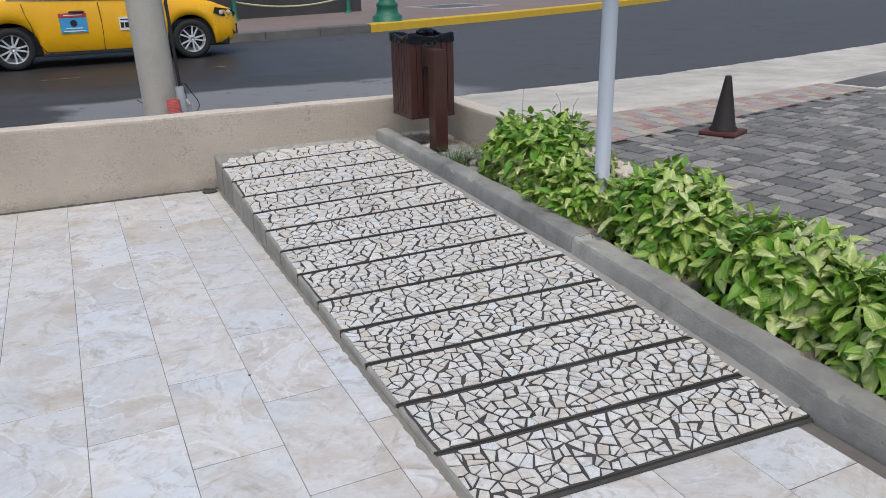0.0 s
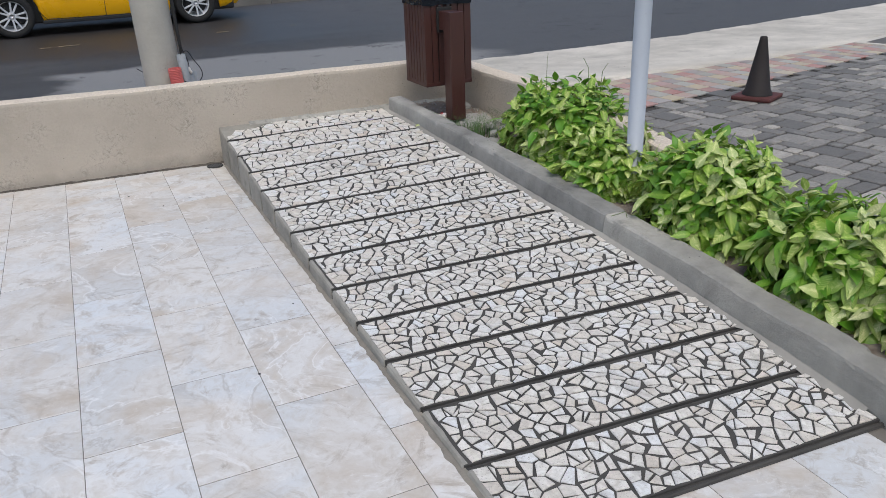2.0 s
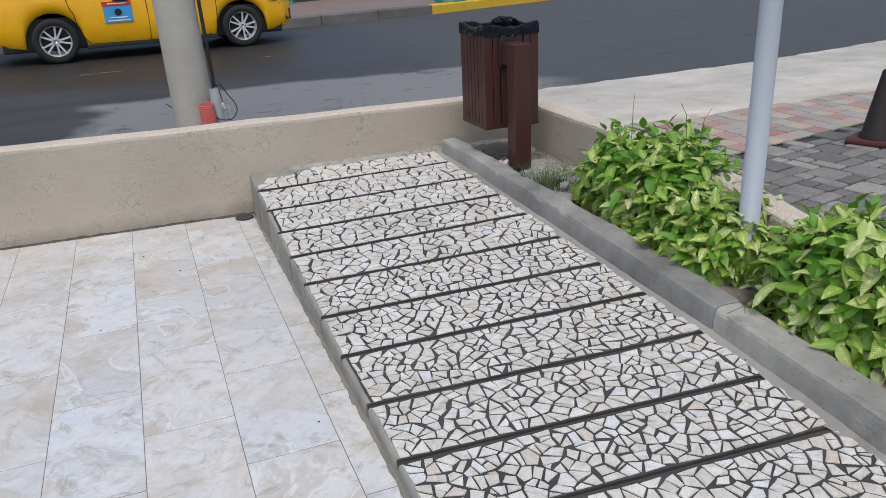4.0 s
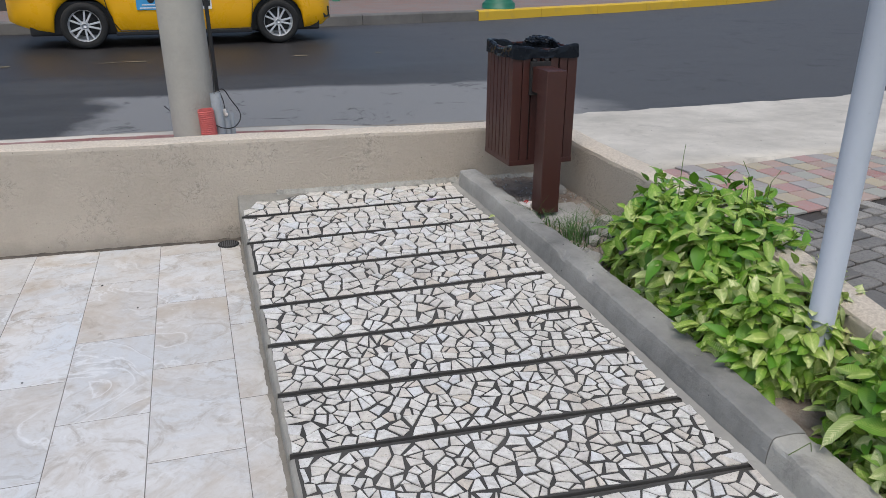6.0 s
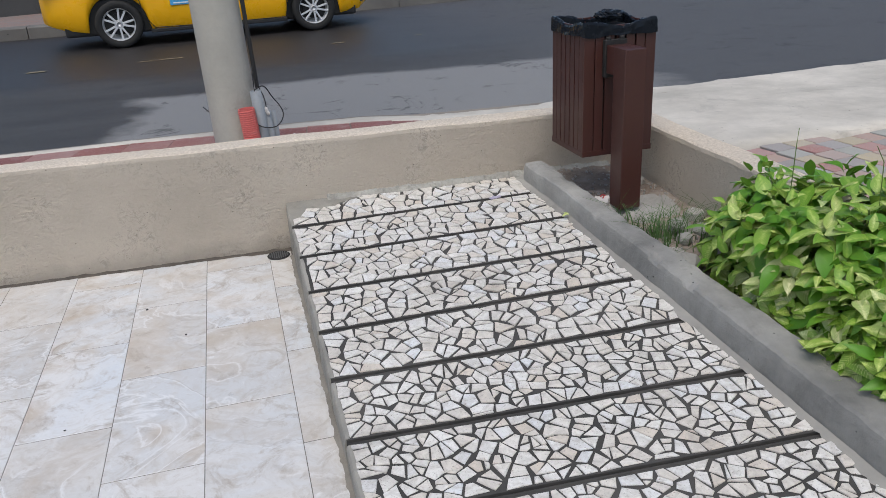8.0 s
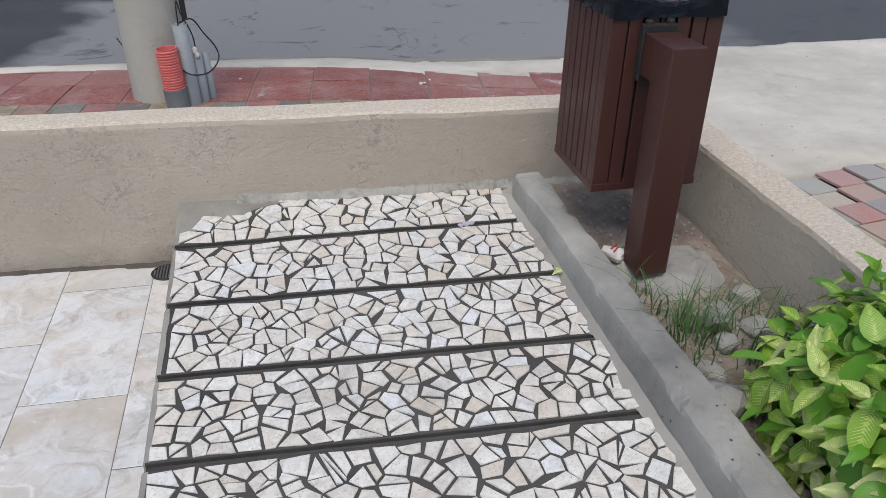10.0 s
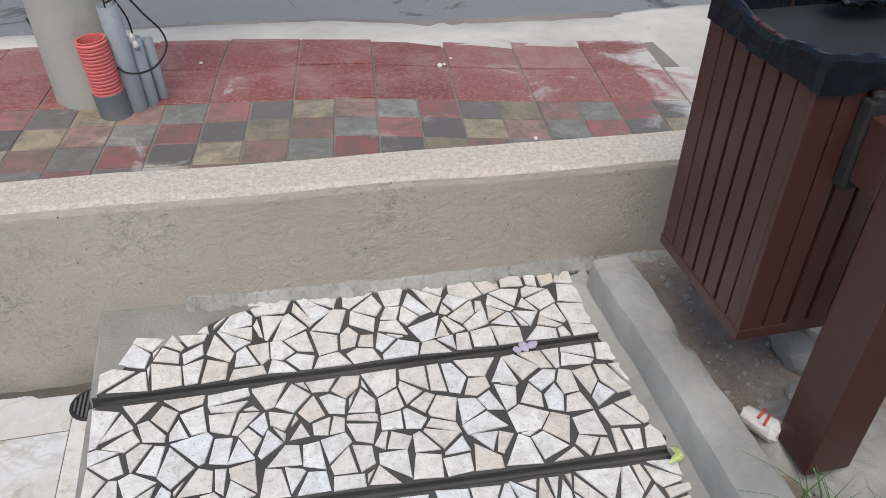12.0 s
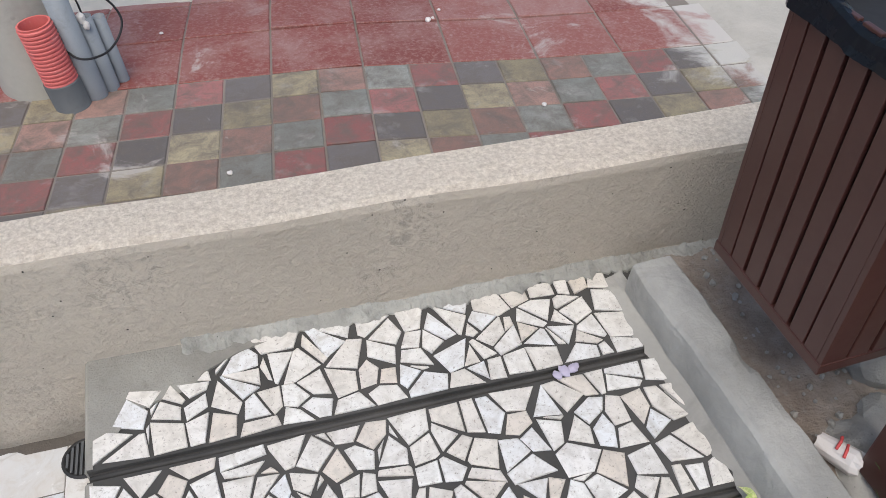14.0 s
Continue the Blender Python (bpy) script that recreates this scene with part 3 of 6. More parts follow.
# curb between ramp and planter
def curb_run(y0, y1):
    bm = bmesh.new()
    rings = []
    n = max(2, int((y1 - y0) / 0.022))
    for i in range(n + 1):
        y = y0 + (y1 - y0) * i / n
        x, z, wide = curb_x(y), curb_top(y), curb_wide(y)
        ring = []
        for j, (dx, dz) in enumerate(((-0.010, -z - 0.1), (-0.007, -0.085), (-0.004, -0.05), (0.0, -0.022), (0.004, -0.008), (0.012, -0.001), (0.03, 0.0), (0.05, 0.001), (0.075, 0.0), (0.095, -0.002), (0.104, -0.014), (0.106, -0.06), (0.108, -z - 0.1))):
            w = noise.noise(Vector((dx * 9, y * 3, dz * 4))) * 0.006 + noise.noise(Vector((dx * 40, y * 17, dz * 20))) * 0.003
            # chipped arrises
            chip = max(0.0, noise.noise(Vector((y * 9, 7 + (j > 7), 1))) - 0.25) * 0.028 if j in (4, 5, 9, 10) else 0.0
            ring.append(bm.verts.new((x + dx * wide + w + (chip * 0.5 if j < 7 else -chip * 0.5), y, z + dz + (w - chip if dz > -0.1 else 0))))
        rings.append(ring)
    for a, b in zip(rings, rings[1:]):
        for j in range(len(a) - 1):
            bm.faces.new((a[j], a[j + 1], b[j + 1], b[j]))
    bm.faces.new(rings[0])
    bm.faces.new(rings[-1])
    bmesh.ops.recalc_face_normals(bm, faces=bm.faces)
    return bm

curb = thing("planter_curb", (0, 0, 0), "grey trowelled cement curb between ramp and planter", "curb", kind="structure")
for y0, y1 in ((-1.0, 3.085), (3.089, 5.567)):
    part("curb_length", curb_run(y0, y1), M["curb"] if y0 < 3 else M["dark_curb"], curb, "pale worn cement" if y0 < 3 else "darker smooth cement")

# planter soil
def soil_z(x, y):
    base = lerp(y, [-1, 1.5, 3.0, 4.4, 5.0, 5.7], [0.04, 0.06, 0.13, 0.19, 0.235, 0.255])
    return base + 0.022 * noise.noise(Vector((x * 7, y * 7, 0))) + 0.012 * noise.noise(Vector((x * 23, y * 23, 3)))

q = Mat("soil").world_co()
sc = q.mix(q.ramp(q.noise(9, 6, 0.7), (0.35, 0.0), (0.7, 1.0)), (0.19, 0.145, 0.115), (0.36, 0.31, 0.265))
sc = q.mix(q.ramp(q.noise(60, 5, 0.75), (0.52, 0.0), (0.75, 0.7)), sc, (0.30, 0.28, 0.26))
sc = q.mix(q.ramp(q.noise(3.0, 4, 0.6), (0.6, 0.0), (0.75, 0.6)), sc, (0.20, 0.10, 0.065))
q.bump(q.noise(45, 5, 0.7), 0.8, 0.015)
M["soil"] = q.done(sc, 0.95)
soil = part("planter_soil", sheet([2.32 + 0.48 * k / 14 for k in range(15)], [-1 + 6.75 * k / 150 for k in range(151)], soil_z), M["soil"], smooth=True)
tagged(soil, "bare brown earth with grit in the planter", "soil", kind="structure")

# near pavement beyond the wall: sloping bed, coloured tiles, red tiles
def walk_z(x, y):
    """The pavement is level along the wall and falls towards the driveway."""
    fall = lerp(x, [1.75, 2.4, 2.7, 3.0], [0.0, 0.045, 0.057, 0.062])
    return max(0.157, lerp(y, [5.85, 6.6, 7.15, 7.75], [0.235, 0.228, 0.225, 0.18]) - fall)

M["bed"] = concrete("sand_bed", (0.30, 0.255, 0.215), (0.17, 0.145, 0.12), 8, False)
ys = [5.83 + (7.72 - 5.83) * k / 12 for k in range(13)]
xs = [-12, -6, -3, -1] + [0.15 * k for k in range(0, 22)]
bm = bmesh.new()
rows = []
for f in range(13):
    rows.append([])
    for x in xs:
        start = wall_y(x) + 0.07
        y = start + (near_edge(x) - 0.02 - start) * f / 12
        rows[-1].append(bm.verts.new((x, y, walk_z(x, y) - 0.0015)))
for a, b in zip(rows, rows[1:]):
    for k in range(len(xs) - 1):
        bm.faces.new((a[k], a[k + 1], b[k + 1], b[k]))
pavement = part("pavement", bm, M["bed"])
tagged(pavement, "narrow pavement of coloured and red cement tiles beside the street", "pavement", kind="structure")


# concrete edge between pavement and street, widening to the driveway
def patch_inner(x):
    return lerp(x, [-12, 0.27, 1.26, 1.56, 1.84, 2.0, 2.2, 2.5, 2.7, 3.0, 3.2], [7.7, 7.58, 7.487, 7.43, 7.367, 7.345, 7.265, 7.237, 7.213, 7.217, 7.23])

bm = bmesh.new()
rings = []
xs = [-12 + 0.5 * k for k in range(24)] + [0.1 * k for k in range(0, 32)] + [3.19]
for x in xs:
    yi, yo = patch_inner(x) + 0.012 * noise.noise(Vector((x * 5, 0, 0))), near_edge(x) + 0.02 * noise.noise(Vector((x * 7, 1, 0)))
    rings.append([bm.verts.new((x, yi + (yo - yi) * u, walk_z(x, yi + (yo - yi) * u) + dz)) for u, dz in ((0, 0.0), (0.06, 0.008), (0.5, 0.006), (0.94, -0.005), (1.0, -0.05), (1.02, -0.3))])
for a, b in zip(rings, rings[1:]):
    for j in range(5):
        bm.faces.new((a[j], b[j], b[j + 1], a[j + 1]))
edge = part("pavement_edge", bm, M["slab"], smooth=True)
tagged(edge, "worn pale concrete strip between pavement and street", "kerb", kind="structure")

# driveway slab, coloured brick band and dark paver yard to the east
def east_z(x, y):
    e = lerp(y, [-6, 4.8, 5.7, 7.5, 12], [0.235, 0.24, 0.235, 0.165, 0.15])
    f = min(1.0, max(0.0, (x - 2.95) / 0.8))
    return e * f + (1 - f) * (walk_z(x, y) + 0.004) if y > 5.3 else e

def band_far(x):
    return lerp(x, [2.7, 2.92, 2.93, 4.2, 6.4, 8.8, 14], [5.86, 5.86, 5.62, 5.64, 5.68, 6.09, 7.3])

def band_near(x):
    return lerp(x, [2.9, 3.8, 4.75, 6.1, 7.8, 14], [4.50, 4.66, 4.81, 5.07, 5.40, 6.7])

bm = bmesh.new()
xs = [2.75] + [3.24 + 0.08 * k for k in range(122)] + [13.5, 15, 17, 20]
rows = []
for f in (0, 0, 0.1, 0.25, 0.4, 0.5, 0.6, 0.75, 0.9, 0.97, 1.0, 1.0):
    last = len(rows) in (0, 11)
    row = []
    for x in xs:
        if x == 2.75:
            x = 2.935 if f < 0.05 else 3.13 + 0.09 * noise.noise(Vector((f * 7, 4.2, 0))) if f < 0.8 else 3.0
        y = band_far(x) + f * (near_edge(x) + 0.05 * noise.noise(Vector((x * 3, 2, 0))) + 0.03 * noise.noise(Vector((x * 11, 2, 0))) - band_far(x))
        row.append(bm.verts.new((x, y, -0.1 if last else east_z(x, y) - (0.012 if f == 1.0 else 0) + (-0.014 if x < 3.2 else 0.005))))
    rows.append(row)
for a, b in zip(rows, rows[1:]):
    for k in range(len(xs) - 1):
        bm.faces.new((a[k], a[k + 1], b[k + 1], b[k]))
drive = part("driveway", bm, M["slab"], smooth=True)
tagged(drive, "pale concrete driveway apron with a ragged street edge", "driveway", kind="structure")
M["paver_bed"] = concrete("paver_bed", (0.085, 0.075, 0.066), (0.045, 0.04, 0.036), 8, False)
yard = part("yard", sheet([2.92, 3.3, 4, 6, 8, 10, 14, 20], [-6, -2, 2, 4, 4.6, 5.0, 5.4, 5.6, 5.75, 7.0, 7.5], lambda x, y: min(east_z(x, y), 0.24) - (0.018 if y < 5.7 else 0.06)), M["paver_bed"])
tagged(yard, "parking yard of grey concrete pavers with a coloured brick band", "pavement", kind="structure")

# tiled terrace
terrace = part("floor", cube(-4.2, 2.26, -2.03, 5.74, -0.11, 0.0008), M["grout"])
tagged(terrace, "terrace floor of glossy cream marble-look tiles", "floor", kind="structure")

# ---- things beside the ramp ----
M["black_bag"] = paint("black_plastic", (0.008, 0.0105, 0.015), 0.18, (0.016, 0.019, 0.026), 0.4, 14, 0.0, 0.16)
M["black"] = paint("black_rubber", (0.014, 0.014, 0.015), 0.6, (0.03, 0.03, 0.03), 0.4, 20)
M["weld"] = paint("scorched_steel", (0.012, 0.011, 0.011), 0.7, (0.07, 0.05, 0.035), 0.5, 30)
M["pole_concrete"] = concrete("pole_concrete", (0.50, 0.48, 0.425), (0.36, 0.345, 0.305), 3.0, True, 0.2)
M["red_plastic"] = paint("red_plastic", (0.64, 0.15, 0.135), 0.45, (0.70, 0.38, 0.35), 0.65, 25)
M["grey_plastic"] = paint("grey_plastic", (0.23, 0.25, 0.27), 0.5, (0.12, 0.12, 0.12), 0.6, 18)
M["sleeve"] = paint("dark_grey_plastic", (0.09, 0.095, 0.10), 0.55, (0.05, 0.05, 0.05), 0.5, 18)
M["grass"] = paint("grass", (0.055, 0.125, 0.028), 0.5, (0.15, 0.17, 0.06), 0.7, 12)
M["rubble"] = concrete("rubble", (0.47, 0.455, 0.42), (0.28, 0.27, 0.25), 12, True, 0.8)

pole = thing("steel_pole", (2.686, 3.355, 0.12), "grey-blue painted steel pole standing among the planter shrubs", "pole")
part("shaft", lathe([(0.0, 0.0), (0.041, 0.0), (0.041, 1.2), (0.041, 2.6), (0.04, 4.6), (0.0, 4.6)], 28), M["pole_paint"], pole, smooth=True)
part("foot_plate", cube(-0.09, 0.09, -0.09, 0.09, -0.01, 0.012, 0.003), M["pole_paint"], pole)


def litter_bin():
    bin_ = thing("litter_bin", (2.494, 5.282, 0.47), "brown slatted metal litter bin lined with a black bag", "bin", turn=1.0)
    hx, hy, h, t = 0.172, 0.165, 0.572, 0.012
    part("floor_frame", cube(-hx - 0.002, hx + 0.002, -hy - 0.002, hy + 0.002, 0.0, 0.026, 0.003), M["brown"], bin_)
    part("liner", cube(-hx + 0.018, hx - 0.018, -hy + 0.018, hy - 0.018, 0.02, h - 0.03), M["black"], bin_, "black liner behind the slats")
    for sx in (-1, 1):
        for sy in (-1, 1):
            bm = bmesh.new()
            box(bm, min(sx * hx, sx * (hx - 0.05)), max(sx * hx, sx * (hx - 0.05)), min(sy * hy, sy * (hy - t)), max(sy * hy, sy * (hy - t)), 0.022, h, None, 0.002)
            box(bm, min(sx * hx, sx * (hx - t)), max(sx * hx, sx * (hx - t)), min(sy * (hy - t), sy * (hy - 0.047)), max(sy * (hy - t), sy * (hy - 0.047)), 0.022, h, None, 0.002)
            part("corner_strip", bm, M["brown"], bin_)
    for sy in (-1, 1):
        n, x0, x1 = 5, -hx + 0.05, hx - 0.05
        for k in range(n):
            a = x0 + (x1 - x0) * k / n + 0.0042
            part("slat", cube(a, x0 + (x1 - x0) * (k + 1) / n - 0.0042, min(sy * hy, sy * (hy - 0.01)), max(sy * hy, sy * (hy - 0.01)), 0.022, h, 0.002), M["brown"], bin_)
    for sx in (-1, 1):
        n, y0, y1 = 5, -hy + 0.047, hy - 0.047
        for k in range(n):
            a = y0 + (y1 - y0) * k / n + 0.0042
            part("slat", cube(min(sx * hx, sx * (hx - 0.01)), max(sx * hx, sx * (hx - 0.01)), a, y0 + (y1 - y0) * (k + 1) / n - 0.0042, 0.022, h, 0.002), M["brown"], bin_)
    # bag: folded over the rim, sagging inside, creased
    bm = bmesh.new()
    prof = [(0.009, -0.042), (0.008, -0.022), (0.007, -0.002), (0.003, 0.006), (-0.004, 0.007), (-0.014, 0.0), (-0.022, -0.08), (-0.05, -0.2), (-0.10, -0.26)]
    rings = []
    n = 120
    for j, (o, z) in enumerate(prof):
        ring = []
        for k in range(n):
            a = 2 * math.pi * k / n
            c, s = math.cos(a), math.sin(a)
            e = 1.0 / max(abs(c) / (hx + o), abs(s) / (hy + o))
            w = noise.noise(Vector((c * 5, s * 5, z * 14 + j))) + 0.6 * noise.noise(Vector((c * 14, s * 14, z * 30)))
            sag = 0.5 + 0.5 * math.cos(4 * a + math.pi)
            dz = 0.006 * w * (1 if j < 6 else 3.0) + (0.024 * sag - 0.012 if 0 < j < 6 else 0.0) - (0.010 * max(0.0, w) + 0.012 * noise.noise(Vector((c * 2.2, s * 2.2, 4))) if j == 0 else 0.0)
            e += 0.0035 * w if j < 6 else 0.03 * w
            ring.append(bm.verts.new((e * c, e * s, h + z + dz)))
        rings.append(ring)
    for a, b in zip(rings, rings[1:]):
        for k in range(n):
            bm.faces.new((a[k], a[(k + 1) % n], b[(k + 1) % n], b[k]))
    bm.faces.new(rings[-1])
    bmesh.ops.recalc_face_normals(bm, faces=bm.faces)
    part("bag", bm, M["black_bag"], bin_, "black plastic bag folded over the rim")
    # a gathered knot of bag on the far rim
    bm = bmesh.new()
    bmesh.ops.create_icosphere(bm, subdivisions=4, radius=0.06, matrix=Matrix.Translation((0.075, 0.085, h + 0.012)) @ Matrix.Diagonal((1.25, 0.7, 0.36, 1)))
    for v in bm.verts:
        d = (v.co - Vector((0.075, 0.085, h + 0.012)))
        v.co += d * (0.35 * noise.noise(v.co * 60) + 0.2 * noise.noise(v.co * 130))
    part("bag_knot", bm, M["black_bag"], bin_, "crumpled gather of the bag")

    stand = thing("bin_post", (2.468, 4.972, 0.27), "brown square steel post with a bracket arm holding the litter bin", "post", turn=1.0)
    bm = cube(-0.05, 0.05, -0.05, 0.05, 0.0, 0.695, 0.004)
    part("post", bm, M["brown"], stand)
    part("arm", cube(-0.048, 0.048, 0.0505, 0.118, 0.575, 0.694, 0.004), M["brown"], stand)
    part("bracket", cube(-0.055, 0.05, 0.118, 0.1425, 0.555, 0.715, 0.004), M["weld"], stand, "scorched welded bracket plate")
    for x in (-0.035, 0.03):
        part("bolt", lathe([(0, -0.008), (0.012, -0.008), (0.012, 0.004), (0.008, 0.008), (0, 0.008)], 8, None, Matrix.Translation((x, 0.13, 0.719))), M["weld"], stand)
    return bin_


litter_bin()

# footing of the post, rubble, grass and litter in the planter
def lump(bm, at, size, seed, flat=0.7):
    r = bmesh.ops.create_icosphere(bm, subdivisions=2, radius=size)
    m = Matrix.Translation(at) @ Matrix.Rotation(seed * 1.7, 4, "Z") @ Matrix.Diagonal((1.0, 0.8, flat, 1))
    for v in r["verts"]:
        v.co *= 1 + 0.35 * noise.noise(v.co / size * 1.3 + Vector((seed * 5.1, 0, 0))) + 0.12 * noise.noise(v.co / size * 4)
        v.co = m @ v.co
    return bm


def footing_z(x, y):
    u, v = (x - 2.57) / 0.17, (y - 5.0) / 0.16
    edge = 1 - max(0.0, u * u + v * v + 0.35 * noise.noise(Vector((x * 11, y * 11, 7)))) ** 2.2
    return soil_z(x, y) + 0.026 * max(-0.9, min(1.0, edge * 1.6)) + 0.010 * noise.noise(Vector((x * 24, y * 24, 9))) + 0.008 * noise.noise(Vector((x * 45, y * 45, 2)))


bm = sheet([2.375 + 0.415 * k / 40 for k in range(41)], [4.80 + 0.46 * k / 46 for k in range(47)], footing_z)
tagged(part("post_footing", bm, M["rubble"], smooth=True), "broken pale concrete footing round the bin post", "footing", kind="structure")
rr = random.Random(5)
for k, (x, y, s) in enumerate(((2.60, 5.23, 0.065), (2.55, 5.13, 0.04), (2.70, 5.30, 0.05), (2.43, 4.40, 0.075), (2.46, 4.52, 0.05), (2.60, 4.72, 0.06), (2.68, 4.66, 0.05), (2.56, 4.62, 0.04), (2.72, 4.80, 0.045))):
    st = part("rubble_stone", lump(bmesh.new(), (x, y, soil_z(x, y) + s * 0.3), s, k + 1), M["rubble"])
    tagged(st, "rough grey lump of broken concrete on the planter earth", "stone", "rubble stones")
bm = bmesh.new()
for k in range(340):
    x, y = 2.39 + rr.random() * 0.38, 4.55 + rr.random() * 1.12
    s = rr.uniform(0.003, 0.009)
    r = bmesh.ops.create_icosphere(bm, subdivisions=1, radius=s)
    for v in r["verts"]:
        v.co *= rr.uniform(0.75, 1.2)
        v.co += Vector((x, y, soil_z(x, y) + s * 0.3))
tagged(part("planter_grit", bm, M["rubble"]), "scattered grit and small stones on the earth", "gravel", kind="stuff")


def grass_tuft(x, y, n, tall, seed):
    g = random.Random(seed)
    bm = bmesh.new()
    for k in range(int(n * 0.65)):
        a, lean = g.uniform(0, 2 * math.pi), g.uniform(0.2, 1.0)
        h = tall * g.uniform(0.55, 1.3)
        bx, by = x + g.gauss(0, 0.035), y + g.gauss(0, 0.035)
        w = g.uniform(0.002, 0.0038)
        side = Vector((-math.sin(a), math.cos(a), 0)) * w
        prev = None
        z0 = soil_z(bx, by) - 0.01
        for j in range(5):
            s = j / 4
            p = Vector((bx + math.cos(a) * h * lean * s * s, by + math.sin(a) * h * lean * s * s, z0 + h * (s - 0.35 * lean * s * s)))
            ww = side * (1 - s * 0.95)
            cur = [bm.verts.new(p - ww), bm.verts.new(p + Vector((0, 0, 0.001))), bm.verts.new(p + ww)]
            if prev:
                for i in range(2):
                    bm.faces.new((prev[i], prev[i + 1], cur[i + 1], cur[i]))
            prev = cur
    t = part("grass_tuft", bm, M["grass"])
    return tagged(t, "wiry green grass tuft growing in the planter", "grass", "grass tufts", "stuff")


for k, (x, y, n, tall) in enumerate(((2.44, 4.80, 40, 0.15), (2.50, 4.72, 60, 0.16), (2.56, 4.66, 60, 0.14), (2.45, 4.62, 55, 0.13), (2.63, 4.74, 45, 0.15), (2.70, 4.68, 40, 0.16), (2.43, 4.52, 35, 0.12), (2.74, 4.62, 30, 0.18), (2.40, 4.86, 10, 0.2), (2.60, 4.55, 40, 0.14))):
    grass_tuft(x, y, n, tall, k)

can = thing("crushed_cup", (2.405, 5.055, 0.272), "crumpled white paper cup with red print on the earth", "litter")
M["paper"] = paint("white_paper", (0.62, 0.58, 0.55), 0.6, (0.42, 0.36, 0.32), 0.5, 30)
M["red_print"] = paint("red_print", (0.5, 0.06, 0.06), 0.6, (0.6, 0.4, 0.4), 0.4, 30)
bm = lathe([(0.0, -0.04), (0.02, -0.04), (0.023, -0.01), (0.026, 0.03), (0.022, 0.045), (0.0, 0.04)], 14, None, pose(0, 0, 0.0, 80, 0, 25))
for v in bm.verts:
    v.co *= 1 + 0.22 * noise.noise(v.co * 60)
part("cup", bm, M["paper"], can)
bm = tube([(-0.012, -0.02, 0.022), (0.0, -0.01, 0.0275), (0.012, 0.0, 0.023)], 0.003, 6)
tube([(-0.014, 0.0, 0.022), (0.0, 0.008, 0.0275), (0.012, 0.018, 0.023)], 0.003, 6, bm)
part("print", bm, M["red_print"], can, "red printed strokes")

# round floor drain in the corner
drain = thing("floor_drain", (0.945, 5.645, 0.001), "small round black slotted floor drain grate", "drain")
part("rim", lathe([(0.054, 0.0), (0.056, 0.004), (0.050, 0.008), (0.046, 0.006), (0.045, -0.004)], 28), M["black"], drain)
part("well", lathe([(0.0, 0.0025), (0.047, 0.0025)], 28), M["black"], drain)
for k in range(-4, 5):
    l = math.sqrt(max(0.0, 0.046 ** 2 - (k * 0.0105) ** 2))
    part("bar", cube(k * 0.0105 - 0.003, k * 0.0105 + 0.003, -l, l, 0.003, 0.007, 0.001), M["sleeve"], drain)

# litter on the ramp and terrace
wad = part("lilac_wad", lump(lump(lump(bmesh.new(), (2.0, 5.405, 0.235), 0.016, 1, 0.4), (2.022, 5.408, 0.235), 0.014, 2, 0.4), (1.982, 5.40, 0.234), 0.012, 3, 0.4), paint("lilac_wad", (0.42, 0.38, 0.48), 0.7, (0.3, 0.27, 0.33), 0.4, 40))
tagged(wad, "small lilac wad of tissue stuck in the groove", "litter")
bits = bmesh.new()
for x, y, s in ((0.60, 2.80, 0.006), (0.35, 5.25, 0.006), (0.15, 4.4, 0.004), (0.86, 3.3, 0.004), (-0.3, 3.2, 0.005), (0.52, 4.95, 0.005)):
    lump(bits, (x, y, 0.004), s, x * 7 + y, 0.5)
tagged(part("floor_specks", bits, M["black"]), "small dark crumbs scattered on the tiles", "litter", kind="stuff")
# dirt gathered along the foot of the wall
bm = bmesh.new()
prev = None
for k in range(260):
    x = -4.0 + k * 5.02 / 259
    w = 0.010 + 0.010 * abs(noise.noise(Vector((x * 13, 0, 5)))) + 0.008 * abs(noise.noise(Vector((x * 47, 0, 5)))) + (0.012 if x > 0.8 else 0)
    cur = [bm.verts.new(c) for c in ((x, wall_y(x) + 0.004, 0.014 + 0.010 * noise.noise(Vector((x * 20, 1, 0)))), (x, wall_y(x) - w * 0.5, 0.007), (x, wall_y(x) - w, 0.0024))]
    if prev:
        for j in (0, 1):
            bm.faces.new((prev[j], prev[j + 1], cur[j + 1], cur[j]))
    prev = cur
M["foot_smear"] = concrete("foot_smear", (0.34, 0.31, 0.265), (0.2, 0.18, 0.15), 13, False, 0.7)
sm = bmesh.new()
prev = None
for k in range(260):
    y = 1.66 + k * (5.62 - 1.66) / 259
    w = 0.012 + 0.012 * abs(noise.noise(Vector((y * 9, 3, 5)))) + 0.010 * abs(noise.noise(Vector((y * 41, 3, 5))))
    cur = [sm.verts.new(c) for c in ((LEFT + 0.002, y, 0.010 + 0.006 * noise.noise(Vector((y * 20, 1, 0)))), (LEFT - w * 0.5, y, 0.006), (LEFT - 0.006 - w, y, 0.0024))]
    if prev:
        for j in (0, 1):
            sm.faces.new((prev[j], cur[j], cur[j + 1], prev[j + 1]))
    prev = cur
tagged(part("ramp_foot_smear", sm, M["foot_smear"]), "cement and dirt smeared along the foot of the ramp", "dirt", kind="stuff")
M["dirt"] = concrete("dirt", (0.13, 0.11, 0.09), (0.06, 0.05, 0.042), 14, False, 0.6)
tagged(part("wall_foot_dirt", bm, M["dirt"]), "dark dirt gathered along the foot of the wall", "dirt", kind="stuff")

